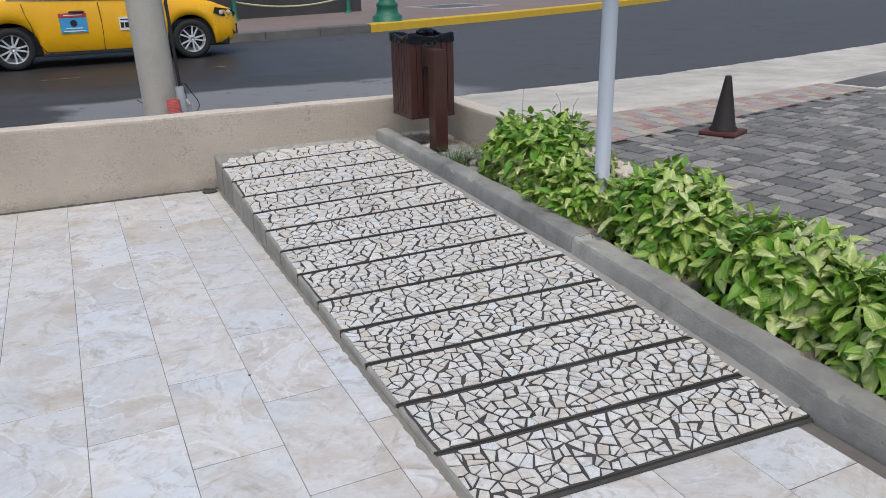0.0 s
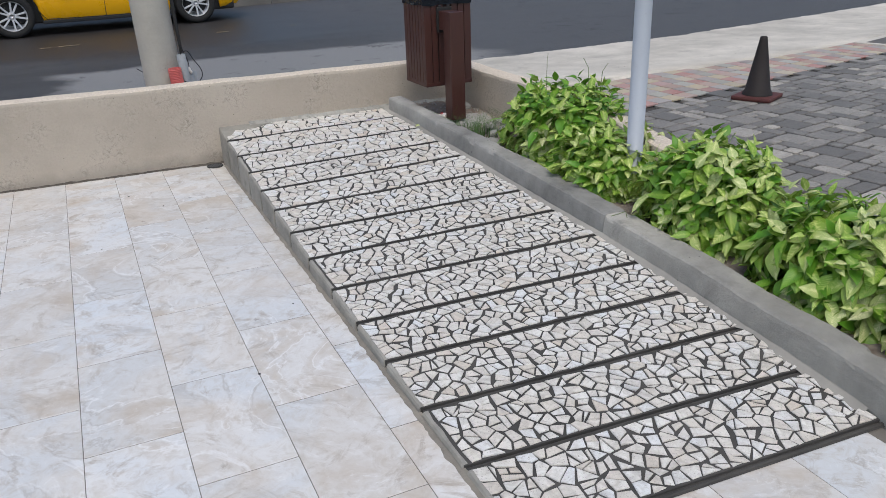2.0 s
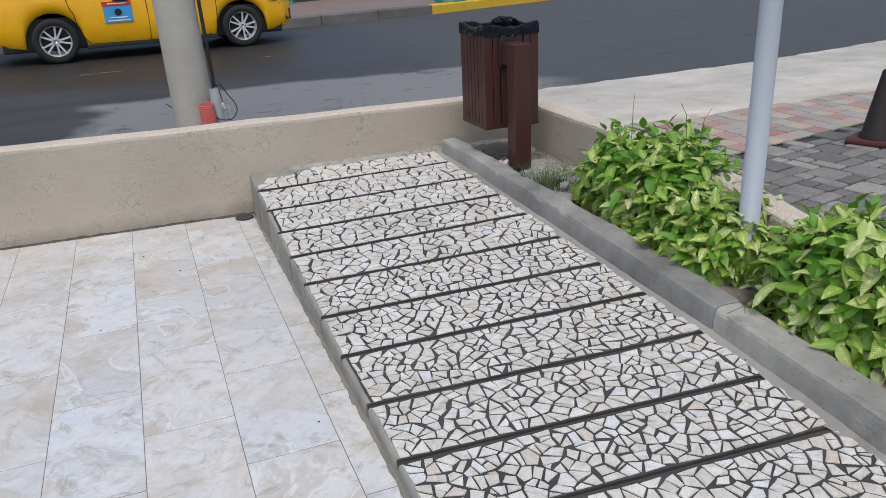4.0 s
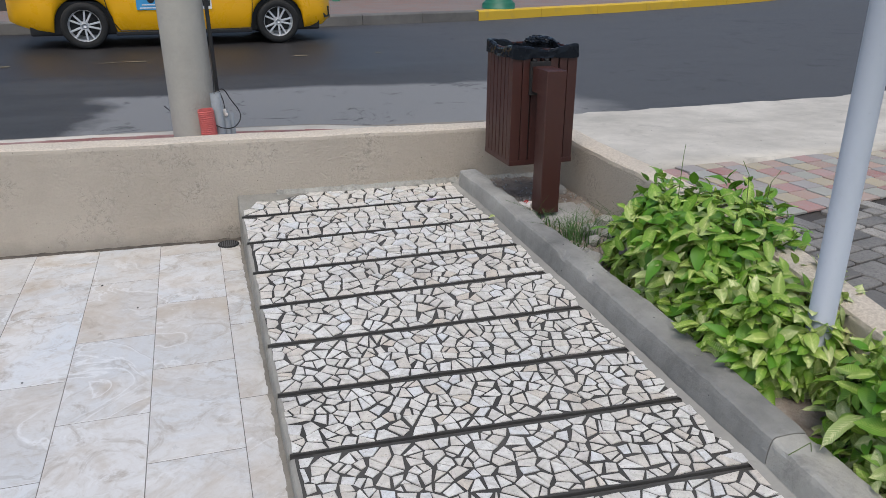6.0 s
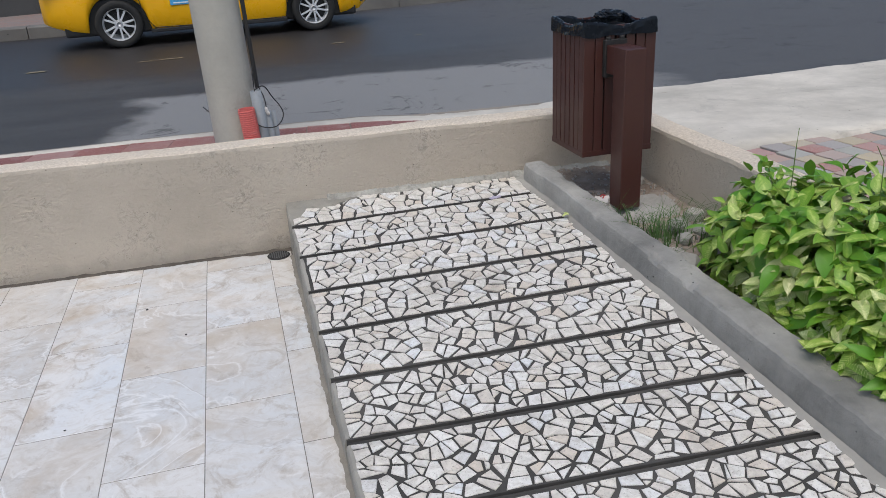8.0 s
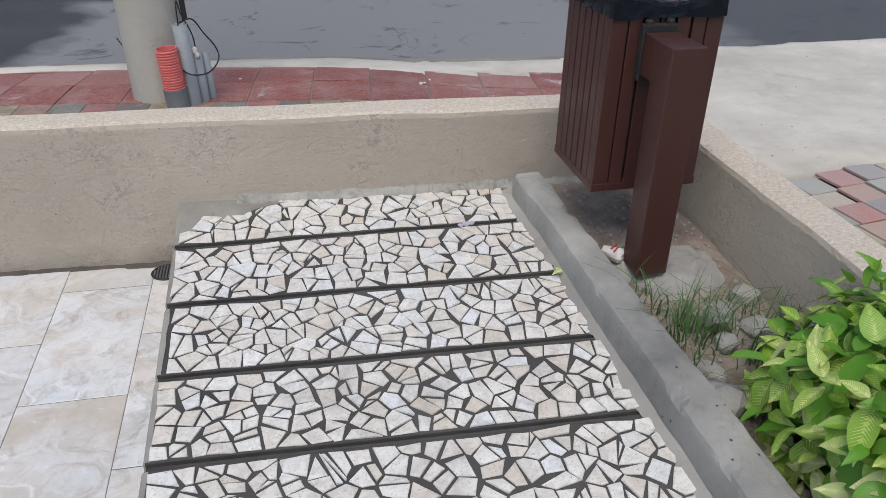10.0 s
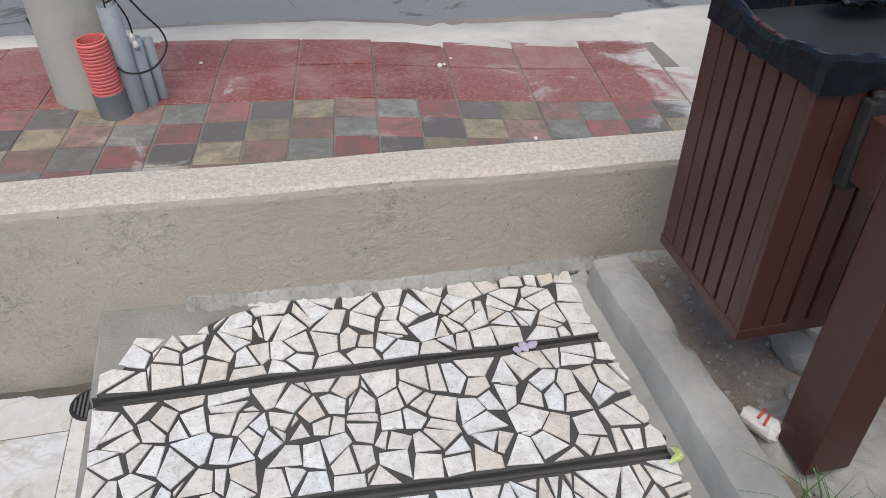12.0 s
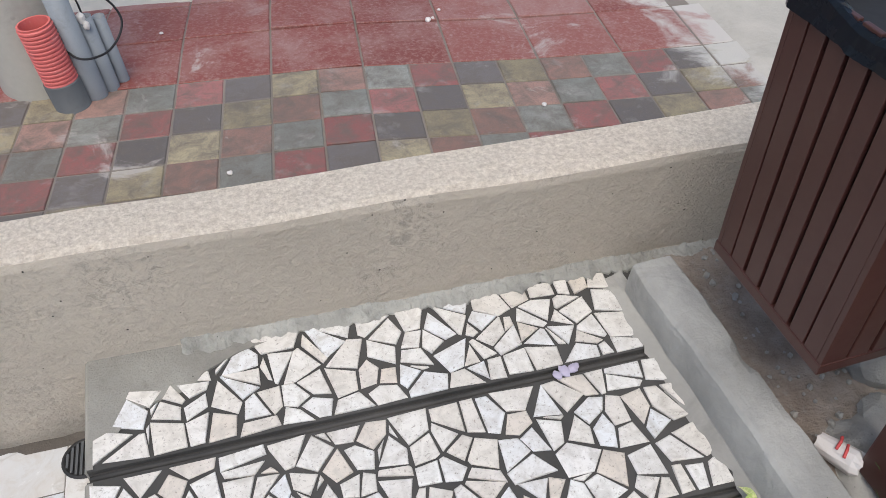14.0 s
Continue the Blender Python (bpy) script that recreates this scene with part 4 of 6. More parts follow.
# ---- shrubs ----
def leaf_mesh(length, width, fold, curl, seed, material):
    bm = bmesh.new()
    shape = [(0.0, 0.10), (0.08, 0.50), (0.2, 0.84), (0.34, 1.0), (0.5, 0.98), (0.66, 0.78), (0.8, 0.5), (0.92, 0.2), (1.0, 0.0)]
    g = random.Random(seed)
    mid, left, right = [], [], []
    for s, w in shape:
        y = s * length
        z = -curl * length * s * s
        half = 0.5 * width * w
        wav = 0.004 * g.uniform(-1, 1)
        mid.append(bm.verts.new((0, max(y, 0.0), z)))
        if w > 0:
            left.append(bm.verts.new((-half, y, z + fold * half + wav)))
            right.append(bm.verts.new((half, y, z + fold * half - wav)))
    for side, flip in ((left, False), (right, True)):
        for k in range(len(side) - 1):
            f = (mid[k], mid[k + 1], side[k + 1], side[k])
            bm.faces.new(f if flip else f[::-1])
        f = (mid[-2], mid[-1], side[-1])
        bm.faces.new(f if flip else f[::-1])
    bmesh.ops.remove_doubles(bm, verts=bm.verts, dist=1e-5)
    uv = bm.loops.layers.uv.new("UVMap")
    for f in bm.faces:
        for l in f.loops:
            l[uv].uv = (l.vert.co.x, l.vert.co.y)
    me = bpy.data.meshes.new("leaf")
    bm.normal_update()
    bm.to_mesh(me)
    bm.free()
    me.materials.append(material)
    for p in me.polygons:
        p.use_smooth = True
    return me


LEAF_SHAPES = ((0.122, 0.060, 0.25, 0.2, 1), (0.112, 0.056, 0.4, 0.32, 2), (0.13, 0.062, 0.2, 0.42, 3), (0.105, 0.054, 0.35, 0.12, 4), (0.115, 0.062, 0.15, 0.28, 5), (0.118, 0.054, 0.5, 0.5, 6))
LEAVES = [leaf_mesh(*v, M["leaf"]) for v in LEAF_SHAPES]
GREEN_LEAVES = [leaf_mesh(*v, M["green_leaf"]) for v in LEAF_SHAPES]
M["stem"] = paint("stem", (0.10, 0.16, 0.03), 0.5, (0.12, 0.10, 0.04), 0.5, 20)


def shrub(x, y, rx, ry, top, n, seed, label, green=0.0):
    """A low dome of leaf rosettes on stems; the leaves of the outer rosettes are parts, the rest is joined."""
    g = random.Random(seed)
    z0 = soil_z(x, y)
    ob = thing("shrub", (x, y, z0), label, "shrub", "planter shrubs")
    h = top - z0
    inner = bmesh.new()
    more = bmesh.new()
    tips, per = 310, 5
    greener = bmesh.new()
    count = 0
    for k in range(tips + 34):
        deep = k >= tips
        a = 2 * math.pi * ((k * 0.61803) % 1.0) + g.gauss(0, 0.12)
        e = math.asin(((k * 0.7549) % 1.0) ** 0.85) if k % 4 else g.uniform(-0.35, 0.2)
        depth = g.uniform(0.55, 0.78) if deep else g.uniform(0.86, 1.0) if g.random() < 0.9 else g.uniform(1.0, 1.03)
        bulge = 1 + 0.2 * noise.noise(Vector((math.cos(a) * 1.7 + seed, math.sin(a) * 1.7, e * 2.2)))
        bulge = min(bulge, 1.12 - 0.12 * max(0.0, math.sin(e)))
        d = Vector((math.cos(a) * math.cos(e), math.sin(a) * math.cos(e), math.sin(e)))
        full = 1.0 / max(0.3, math.cos(e)) ** 0.45
        tip = Vector((d.x * rx * full, d.y * ry * full, 0.06 + d.z * (h - 0.10))) * (depth * bulge)
        tip.z = max(tip.z, 0.03)
        axis = (d * 0.75 + Vector((0, 0, 0.5)) + Vector((g.gauss(0, 0.3), g.gauss(0, 0.3), g.gauss(0, 0.15)))).normalized()
        one = axis.orthogonal().normalized()
        two = axis.cross(one)
        spin = g.uniform(0, 6.28)
        young = g.random()
        dark = g.random() < green * (0.25 + 0.9 * max(0.0, d.z))
        for i in range(per + g.randrange(2)):
            az = spin + i * 2.4
            open_by = 0.5 + 0.26 * i + g.uniform(-0.2, 0.25)
            radial = one * math.cos(az) + two * math.sin(az)
            fwd = (axis * math.cos(open_by) + radial * math.sin(open_by) + Vector((0, 0, -0.25 - 0.1 * i))).normalized()
            up_ = (axis * 0.6 + d * 0.6 + Vector((g.gauss(0, 0.22), g.gauss(0, 0.22), 0.4)))
            up_ = (up_ - fwd * up_.dot(fwd)).normalized()
            side = fwd.cross(up_).normalized()
            s = min(1.1, (0.56 + 0.13 * i) * g.uniform(0.8, 1.15) * (0.85 + 0.3 * young))
            base = tip - axis * 0.016 * i + fwd * 0.008
            mm = Matrix.Translation(base) @ Matrix((side, fwd, up_)).transposed().to_4x4() @ Matrix.Diagonal((s * g.uniform(0.85, 1.15), s, s, 1))
            me = (GREEN_LEAVES if dark else LEAVES)[g.randrange(len(LEAVES))]
            if count < n and not deep and k % 3 == 0:
                count += 1
                o = new("leaf", me)
                o.parent = ob
                o.matrix_basis = mm
            else:
                tmp = me.copy()
                tmp.transform(mm)
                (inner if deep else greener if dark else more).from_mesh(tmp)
                bpy.data.meshes.remove(tmp)
        if k % 3 == 0:
            root = Vector((d.x * rx * 0.25, d.y * ry * 0.25, 0.0))
            part("stem", tube([root, root.lerp(tip, 0.5) + Vector((0, 0, 0.03)), tip - axis * 0.05, tip], 0.003, 5), M["stem"], ob)
    tagged(part("foliage", more, M["leaf_rest"], ob, smooth=True), kind="stuff")
    tagged(part("green_foliage", greener, M["green_leaf_rest"], ob, smooth=True), kind="stuff")
    # deep leaves, with the shade of the shrub's inside in their colour
    tagged(part("inner_foliage", inner, M["shaded_inner_leaf"], ob, smooth=True), kind="stuff")
    return ob


shrub(2.75, 4.06, 0.33, 0.43, 0.68, 300, 3, "large leafy shrub with green and yellow-green veined leaves", 1.0)
shrub(2.70, 3.56, 0.27, 0.27, 0.51, 260, 4, "low pale variegated shrub spilling over the curb", 0.0)
shrub(2.74, 2.86, 0.27, 0.36, 0.61, 300, 5, "yellow-green variegated shrub beside the steel pole", 0.25)
shrub(2.73, 2.14, 0.26, 0.38, 0.53, 300, 6, "low yellow-green variegated shrub with some faded leaves", 0.3)
shrub(2.72, 1.44, 0.27, 0.40, 0.56, 300, 7, "dense green variegated shrub overhanging the curb", 0.45)
shrub(2.70, 0.70, 0.27, 0.40, 0.51, 200, 8, "dense green variegated shrub overhanging the curb", 0.45)
blades = bmesh.new()
for (x, y, z, dx, dy, h) in ((2.66, 4.15, 0.66, 0.02, 0.02, 0.12), (2.75, 3.85, 0.66, -0.04, 0.01, 0.13), (2.78, 3.80, 0.66, 0.05, 0.0, 0.10), (2.42, 3.02, 0.22, -0.16, -0.06, 0.03)):
    tube([(x, y, z - 0.1), (x + dx * 0.3, y + dy * 0.3, z + h * 0.6), (x + dx, y + dy, z + h)], 0.0016, 4, blades)
tagged(part("grass_stalks", blades, M["stem"]), "thin dry grass stalks rising from the shrubs", "grass", kind="stuff")
sprig = thing("fallen_leaf", (2.205, 5.05, 0.228), "bright green leaf lying against the curb", "leaf")
o = new("blade", LEAVES[3]); o.parent = sprig; o.matrix_basis = pose(0.02, -0.02, 0.012, 15, 20, 40) @ Matrix.Diagonal((0.36, 0.36, 0.36, 1))
o = new("blade", LEAVES[1]); o.parent = sprig; o.matrix_basis = pose(0.02, -0.015, 0.015, 10, -15, 110) @ Matrix.Diagonal((0.32, 0.32, 0.32, 1))

# ---- traffic cone ----
M["cone"] = paint("faded_cone", (0.016, 0.011, 0.010), 0.65, (0.05, 0.022, 0.018), 0.6, 6)
M["cone_base"] = paint("faded_cone_base", (0.085, 0.022, 0.018), 0.6, (0.04, 0.02, 0.018), 0.6, 8)
cone = thing("traffic_cone", (4.62, 4.42, 0.245), "dirty dark traffic cone with a faded red base on the pavers", "traffic cone", turn=25)
part("base", cube(-0.14, 0.14, -0.14, 0.14, 0.0, 0.03, 0.012), M["cone_base"], cone, "faded red square base")
part("body", lathe([(0.105, 0.03), (0.102, 0.045), (0.088, 0.065), (0.026, 0.42), (0.024, 0.432), (0.018, 0.438), (0.014, 0.43), (0.0, 0.43)], 28), M["cone"], cone, smooth=True)

# ---- concrete utility pole with conduits ----
up = thing("utility_pole", (0.83, 7.07, 0.2), "round grey concrete utility pole beside the wall", "utility pole")
up.matrix_world = pose(0.838, 7.01, 0.2, 0, -1.4, 0)
part("shaft", lathe([(0.147, -0.1), (0.145, 0.4), (0.138, 2.0), (0.128, 5.0), (0.12, 8.5), (0.0, 8.5)], 40), M["pole_concrete"], up, smooth=True)
part("cable", tube([(0.165, -0.07, 0.40), (0.163, -0.07, 0.7), (0.158, -0.065, 1.6), (0.145, -0.05, 3.5), (0.13, -0.04, 6.0)], 0.013, 8), M["black"], up, "black cable fixed along the shaft")
cp = thing("red_conduit", (0.945, 6.735, 0.24), "red corrugated plastic conduit in a grey sleeve", "conduit")
cp.matrix_world = pose(0.925, 6.81, 0.232, 0, -4.0, 0)
prof = []
for k in range(15):
    z = 0.085 + k * 0.0125
    prof += [(0.047, z), (0.0515, z + 0.003), (0.0515, z + 0.008), (0.047, z + 0.011)]
prof += [(0.049, 0.278), (0.043, 0.278), (0.042, 0.1), (0.0, 0.1)]
part("corrugated_pipe", lathe(prof, 28), M["red_plastic"], cp)
part("sleeve", lathe([(0.0, -0.02), (0.054, -0.02), (0.055, 0.085), (0.05, 0.092), (0.046, 0.088)], 28), M["sleeve"], cp, "dark grey plastic sleeve", smooth=True)


def conduit(x, y, r, h, lean):
    c = thing("grey_conduit", (x, y, 0.226), "grey plastic conduit rising from the pavement", "conduit", "grey conduits")
    part("pipe", lathe([(r, -0.03), (r, h), (r * 0.82, h), (r * 0.8, h - 0.1), (0.0, h - 0.1)], 20, None, Matrix.Rotation(lean, 4, "Y")), M["grey_plastic"], c, smooth=True)
    return c


conduit(0.995, 6.845, 0.034, 0.38, -0.05)
conduit(1.04, 6.88, 0.025, 0.25, -0.05)
conduit(1.075, 6.915, 0.02, 0.23, -0.05)
rag = part("white_rag", lump(lump(bmesh.new(), (1.025, 6.865, 0.478), 0.016, 3, 1.2), (1.035, 6.855, 0.459), 0.012, 5, 1.3), M["paper"])
tagged(rag, "scrap of white tape on the conduit mouth", "litter")


def smooth_curve(pts, n=6):
    out = []
    P = [Vector(p) for p in pts]
    for k in range(len(P) - 1):
        a, b, c, d = P[max(k - 1, 0)], P[k], P[k + 1], P[min(k + 2, len(P) - 1)]
        for j in range(n):
            t = j / n
            out.append(0.5 * ((2 * b) + (c - a) * t + (2 * a - 5 * b + 4 * c - d) * t * t + (3 * b - a - 3 * c + d) * t ** 3))
    out.append(P[-1])
    return out


cable = part("loose_cable", tube(smooth_curve([(0.650, 7.085, 0.492), (0.710, 6.975, 0.462), (0.810, 6.925, 0.442), (0.910, 6.905, 0.422), (0.990, 6.790, 0.392), (1.060, 6.820, 0.377), (1.105, 6.875, 0.392), (1.128, 6.91, 0.432), (1.115, 6.92, 0.482), (1.075, 6.905, 0.545), (1.030, 6.875, 0.622), (0.975, 6.845, 0.612)]), 0.0036, 7), M["black"], smooth=True)
tagged(cable, "loose black cable looping round the pole foot", "cable")
cable2 = part("thin_cable", tube(smooth_curve([(0.970, 6.840, 0.552), (0.975, 6.840, 0.712), (0.990, 6.845, 0.652), (1.025, 6.875, 0.542), (1.028, 6.880, 0.422)]), 0.003, 6), M["black"], smooth=True)
tagged(cable2, "thin black cable bridging two conduits", "cable")
bits = bmesh.new()
for x, y, s in ((2.14, 7.05, 0.014), (2.16, 7.06, 0.009), (2.35, 6.42, 0.010), (2.2, 7.12, 0.008), (1.2, 7.2, 0.008), (1.37, 6.3, 0.01)):
    lump(bits, (x, y, walk_z(x, y) + 0.008), s, x * 9, 0.5)
tagged(part("pavement_litter", bits, M["paper"]), "small scraps of pale litter on the tiles", "litter", kind="stuff")

# ---- the far side of the street ----
def far_edge(x):
    return lerp(x, [-60, -20, 0, 3.3, 6.3, 8.2, 10.3, 14.5, 20, 60], [12.4, 14.6, 15.8, 16.0, 16.5, 17.2, 17.9, 19.7, 22.6, 43.0])


M["yellow_kerb"] = paint("yellow_road_paint", (0.60, 0.38, 0.025), 0.6, (0.30, 0.24, 0.12), 0.55, 2.5)
FAR_TOP = 0.33


def kerb_run(x0, x1, n):
    bm = bmesh.new()
    rings = []
    for k in range(n + 1):
        x = x0 + (x1 - x0) * k / n
        y = far_edge(x)
        rings.append([bm.verts.new((x, y + dy, z)) for dy, z in ((0.0, 0.0), (0.015, FAR_TOP - 0.02), (0.04, FAR_TOP), (0.30, FAR_TOP), (0.30, 0.0))])
    for a, b in zip(rings, rings[1:]):
        for j in range(4):
            bm.faces.new((a[j], b[j], b[j + 1], a[j + 1]))
    bm.faces.new(rings[0])
    bm.faces.new(rings[-1])
    bmesh.ops.recalc_face_normals(bm, faces=bm.faces)
    return bm


fk = thing("far_kerb", (0, 0, 0), "kerb across the street, bare grey then painted yellow", "kerb", kind="structure")
for k in range(20):
    part("kerb_stone", kerb_run(6.3 - 1.2 * (k + 1) + 0.006, 6.3 - 1.2 * k - 0.006, 2), M["kerb"], fk)
for k in range(16):
    part("yellow_kerb_stone", kerb_run(6.3 + 1.6 * k + 0.004, 6.3 + 1.6 * (k + 1) - 0.004, 3), M["yellow_kerb"], fk, "yellow painted kerb")

q = Mat("brick_paving").world_co()
br = q.t.nodes.new("ShaderNodeTexBrick")
q.put(br, "Vector", q.co)
q.put(br, "Color1", (0.25, 0.135, 0.11))
q.put(br, "Color2", (0.20, 0.165, 0.15))
q.put(br, "Mortar", (0.16, 0.14, 0.13))
q.put(br, "Scale", 2.5)
fc = q.mix(q.ramp(q.noise(1.2, 5, 0.65), (0.4, 0.0), (0.7, 0.7)), br.outputs["Color"], (0.22, 0.20, 0.185))
M["far_paving"] = q.done(fc, 0.85)
bm = bmesh.new()
xs = [-60 + 3 * k for k in range(41)]
rows = [[bm.verts.new((x, far_edge(x) + d, FAR_TOP - 0.006 + 0.002 * min(d, 4))) for x in xs] for d in (0.28, 2, 6, 25, 60)]
for a, b in zip(rows, rows[1:]):
    for k in range(len(xs) - 1):
        bm.faces.new((a[k], a[k + 1], b[k + 1], b[k]))
fp = part("far_pavement", bm, M["far_paving"])
tagged(fp, "reddish brick pavement across the street", "pavement", kind="structure")
gr = thing("pavement_hatch", (10.8, 21.6, FAR_TOP + 0.012), "dark steel hatch with pale frame set in the far pavement", "hatch", turn=12)
for k in (0, 1):
    part("lid", cube(-1.0 + 1.05 * k, -0.05 + 1.05 * k, -0.75, 0.75, -0.01, 0.01, 0.004), M["sleeve"], gr)
bm = bmesh.new()
for x0, x1, y0, y1 in ((-1.12, 1.12, -0.9, -0.77), (-1.12, 1.12, 0.77, 0.9), (-1.12, -1.01, -0.77, 0.77), (1.01, 1.12, -0.77, 0.77)):
    box(bm, x0, x1, y0, y1, -0.01, 0.014)
part("frame", bm, M["slab"], gr, "pale concrete frame")

M["green_iron"] = paint("green_iron", (0.012, 0.13, 0.075), 0.4, (0.02, 0.07, 0.045), 0.4, 5)
lamp = thing("street_lamp", (6.98, 17.2, FAR_TOP), "green cast-iron street lamp on the far pavement", "street lamp")
part("pedestal", lathe([(0.0, 0.0), (0.34, 0.0), (0.34, 0.10), (0.30, 0.13), (0.25, 0.18), (0.235, 0.30), (0.25, 0.33), (0.25, 0.37), (0.19, 0.42), (0.17, 0.62), (0.20, 0.66), (0.12, 0.74)], 24), M["green_iron"], lamp, smooth=True)
part("column", lathe([(0.10, 0.7), (0.07, 1.2), (0.06, 3.6), (0.0, 3.6)], 18), M["green_iron"], lamp, smooth=True)
part("lantern", lathe([(0.06, 3.6), (0.16, 3.7), (0.22, 4.05), (0.06, 4.2), (0.0, 4.3)], 18), M["paper"], lamp, smooth=True)
M["dark_wall"] = concrete("dark_wall", (0.085, 0.085, 0.085), (0.045, 0.045, 0.045), 1.5, True)
lw = part("garden_wall", cube(-9.0, 3.6, 0.0, 0.3, -0.1, 1.0, 0.02, pose(4.53, 20.5, FAR_TOP, 0, 0, 17.7)), M["dark_wall"])
tagged(lw, "low dark wall behind the far pavement", "wall", kind="structure")
fpst = thing("fence_post", (4.1, 19.95, FAR_TOP), "dark green iron post on the far pavement", "post", "far posts")
part("post", lathe([(0.0, 0.0), (0.10, 0.0), (0.06, 0.08), (0.05, 1.1), (0.08, 1.16), (0.0, 1.22)], 14), M["green_iron"], fpst, smooth=True)
copy_thing(fpst, pose(7.35, 20.98, FAR_TOP))
sag = []
for k in range(15):
    f = k / 14
    sag.append((4.1 + 3.25 * f, 19.93 + 1.03 * f, FAR_TOP + 0.44 - 0.72 * f * (1 - f)))
M["rope"] = paint("faded_rope", (0.55, 0.5, 0.3), 0.8, (0.3, 0.28, 0.22), 0.6, 30)
rope = part("barrier_rope", tube(sag, 0.022, 7), M["rope"], smooth=True)
tagged(rope, "faded yellowish rope sagging between two iron posts", "rope")
hatch = thing("manhole_cover", (8.0, 5.62, 0.236), "dark grey cover set flush in the brick band", "manhole cover", turn=14)
part("plate", cube(-0.55, 0.75, -0.22, 0.24, 0.0, 0.014, 0.004), M["kerb"], hatch)
bm = bmesh.new()
for x0, x1, y0, y1 in ((-0.63, 0.83, -0.30, -0.225), (-0.63, 0.83, 0.245, 0.32), (-0.63, -0.555, -0.225, 0.245), (0.755, 0.83, -0.225, 0.245)):
    box(bm, x0, x1, y0, y1, 0.0, 0.012)
part("surround", bm, M["slab"], hatch, "pale concrete surround")

bm = bmesh.new()
mr = random.Random(9)
for k in range(26):
    x = -1.5 + k * 0.28 + mr.uniform(-0.1, 0.1)
    if mr.random() < 0.72:
        continue
    y = 12.0 + 0.06 * x + mr.uniform(-0.03, 0.03)
    l, w = mr.uniform(0.05, 0.16), mr.uniform(0.015, 0.04)
    prism(bm, [(x - l, y - w), (x + l * 0.9, y - w * 0.7), (x + l, y + w), (x - l * 0.8, y + w * 0.8)], lambda x, y: STREET, 0.003, 0.002, 0.0)
M["worn_paint"] = paint("worn_road_paint", (0.20, 0.17, 0.11), 0.7, (0.07, 0.065, 0.06), 0.9, 9)
tagged(part("lane_marking", bm, M["worn_paint"]), "worn flakes of a pale yellow lane line", "road marking", kind="stuff")

# ---- taxi ----
M["taxi"] = paint("taxi_yellow", (0.83, 0.42, 0.006), 0.22, (0.6, 0.33, 0.02), 0.25, 3)
M["glass"] = paint("dark_glass", (0.012, 0.014, 0.016), 0.08, (0.02, 0.02, 0.02), 0.2, 3)
M["tyre"] = paint("tyre", (0.014, 0.014, 0.014), 0.75, (0.035, 0.033, 0.03), 0.5, 10)
M["alloy"] = paint("alloy", (0.66, 0.67, 0.69), 0.35, (0.5, 0.5, 0.5), 0.3, 10, 0.4)
M["trim"] = paint("black_trim", (0.012, 0.012, 0.013), 0.45, (0.03, 0.03, 0.03), 0.4, 10)
M["lamp_glass"] = paint("lamp_glass", (0.55, 0.57, 0.60), 0.1, (0.3, 0.3, 0.32), 0.3, 20, 0.3)
M["blue_sticker"] = paint("blue_sticker", (0.05, 0.32, 0.62), 0.5, (0.1, 0.3, 0.5), 0.3, 10)
M["red_sticker"] = paint("red_sticker", (0.5, 0.05, 0.05), 0.5, (0.5, 0.2, 0.2), 0.3, 10)
M["white_sticker"] = paint("white_sticker", (0.78, 0.78, 0.77), 0.5, (0.6, 0.6, 0.6), 0.3, 10)
M["tail_lamp"] = paint("tail_lamp", (0.35, 0.01, 0.012), 0.15, (0.25, 0.02, 0.02), 0.3, 10)


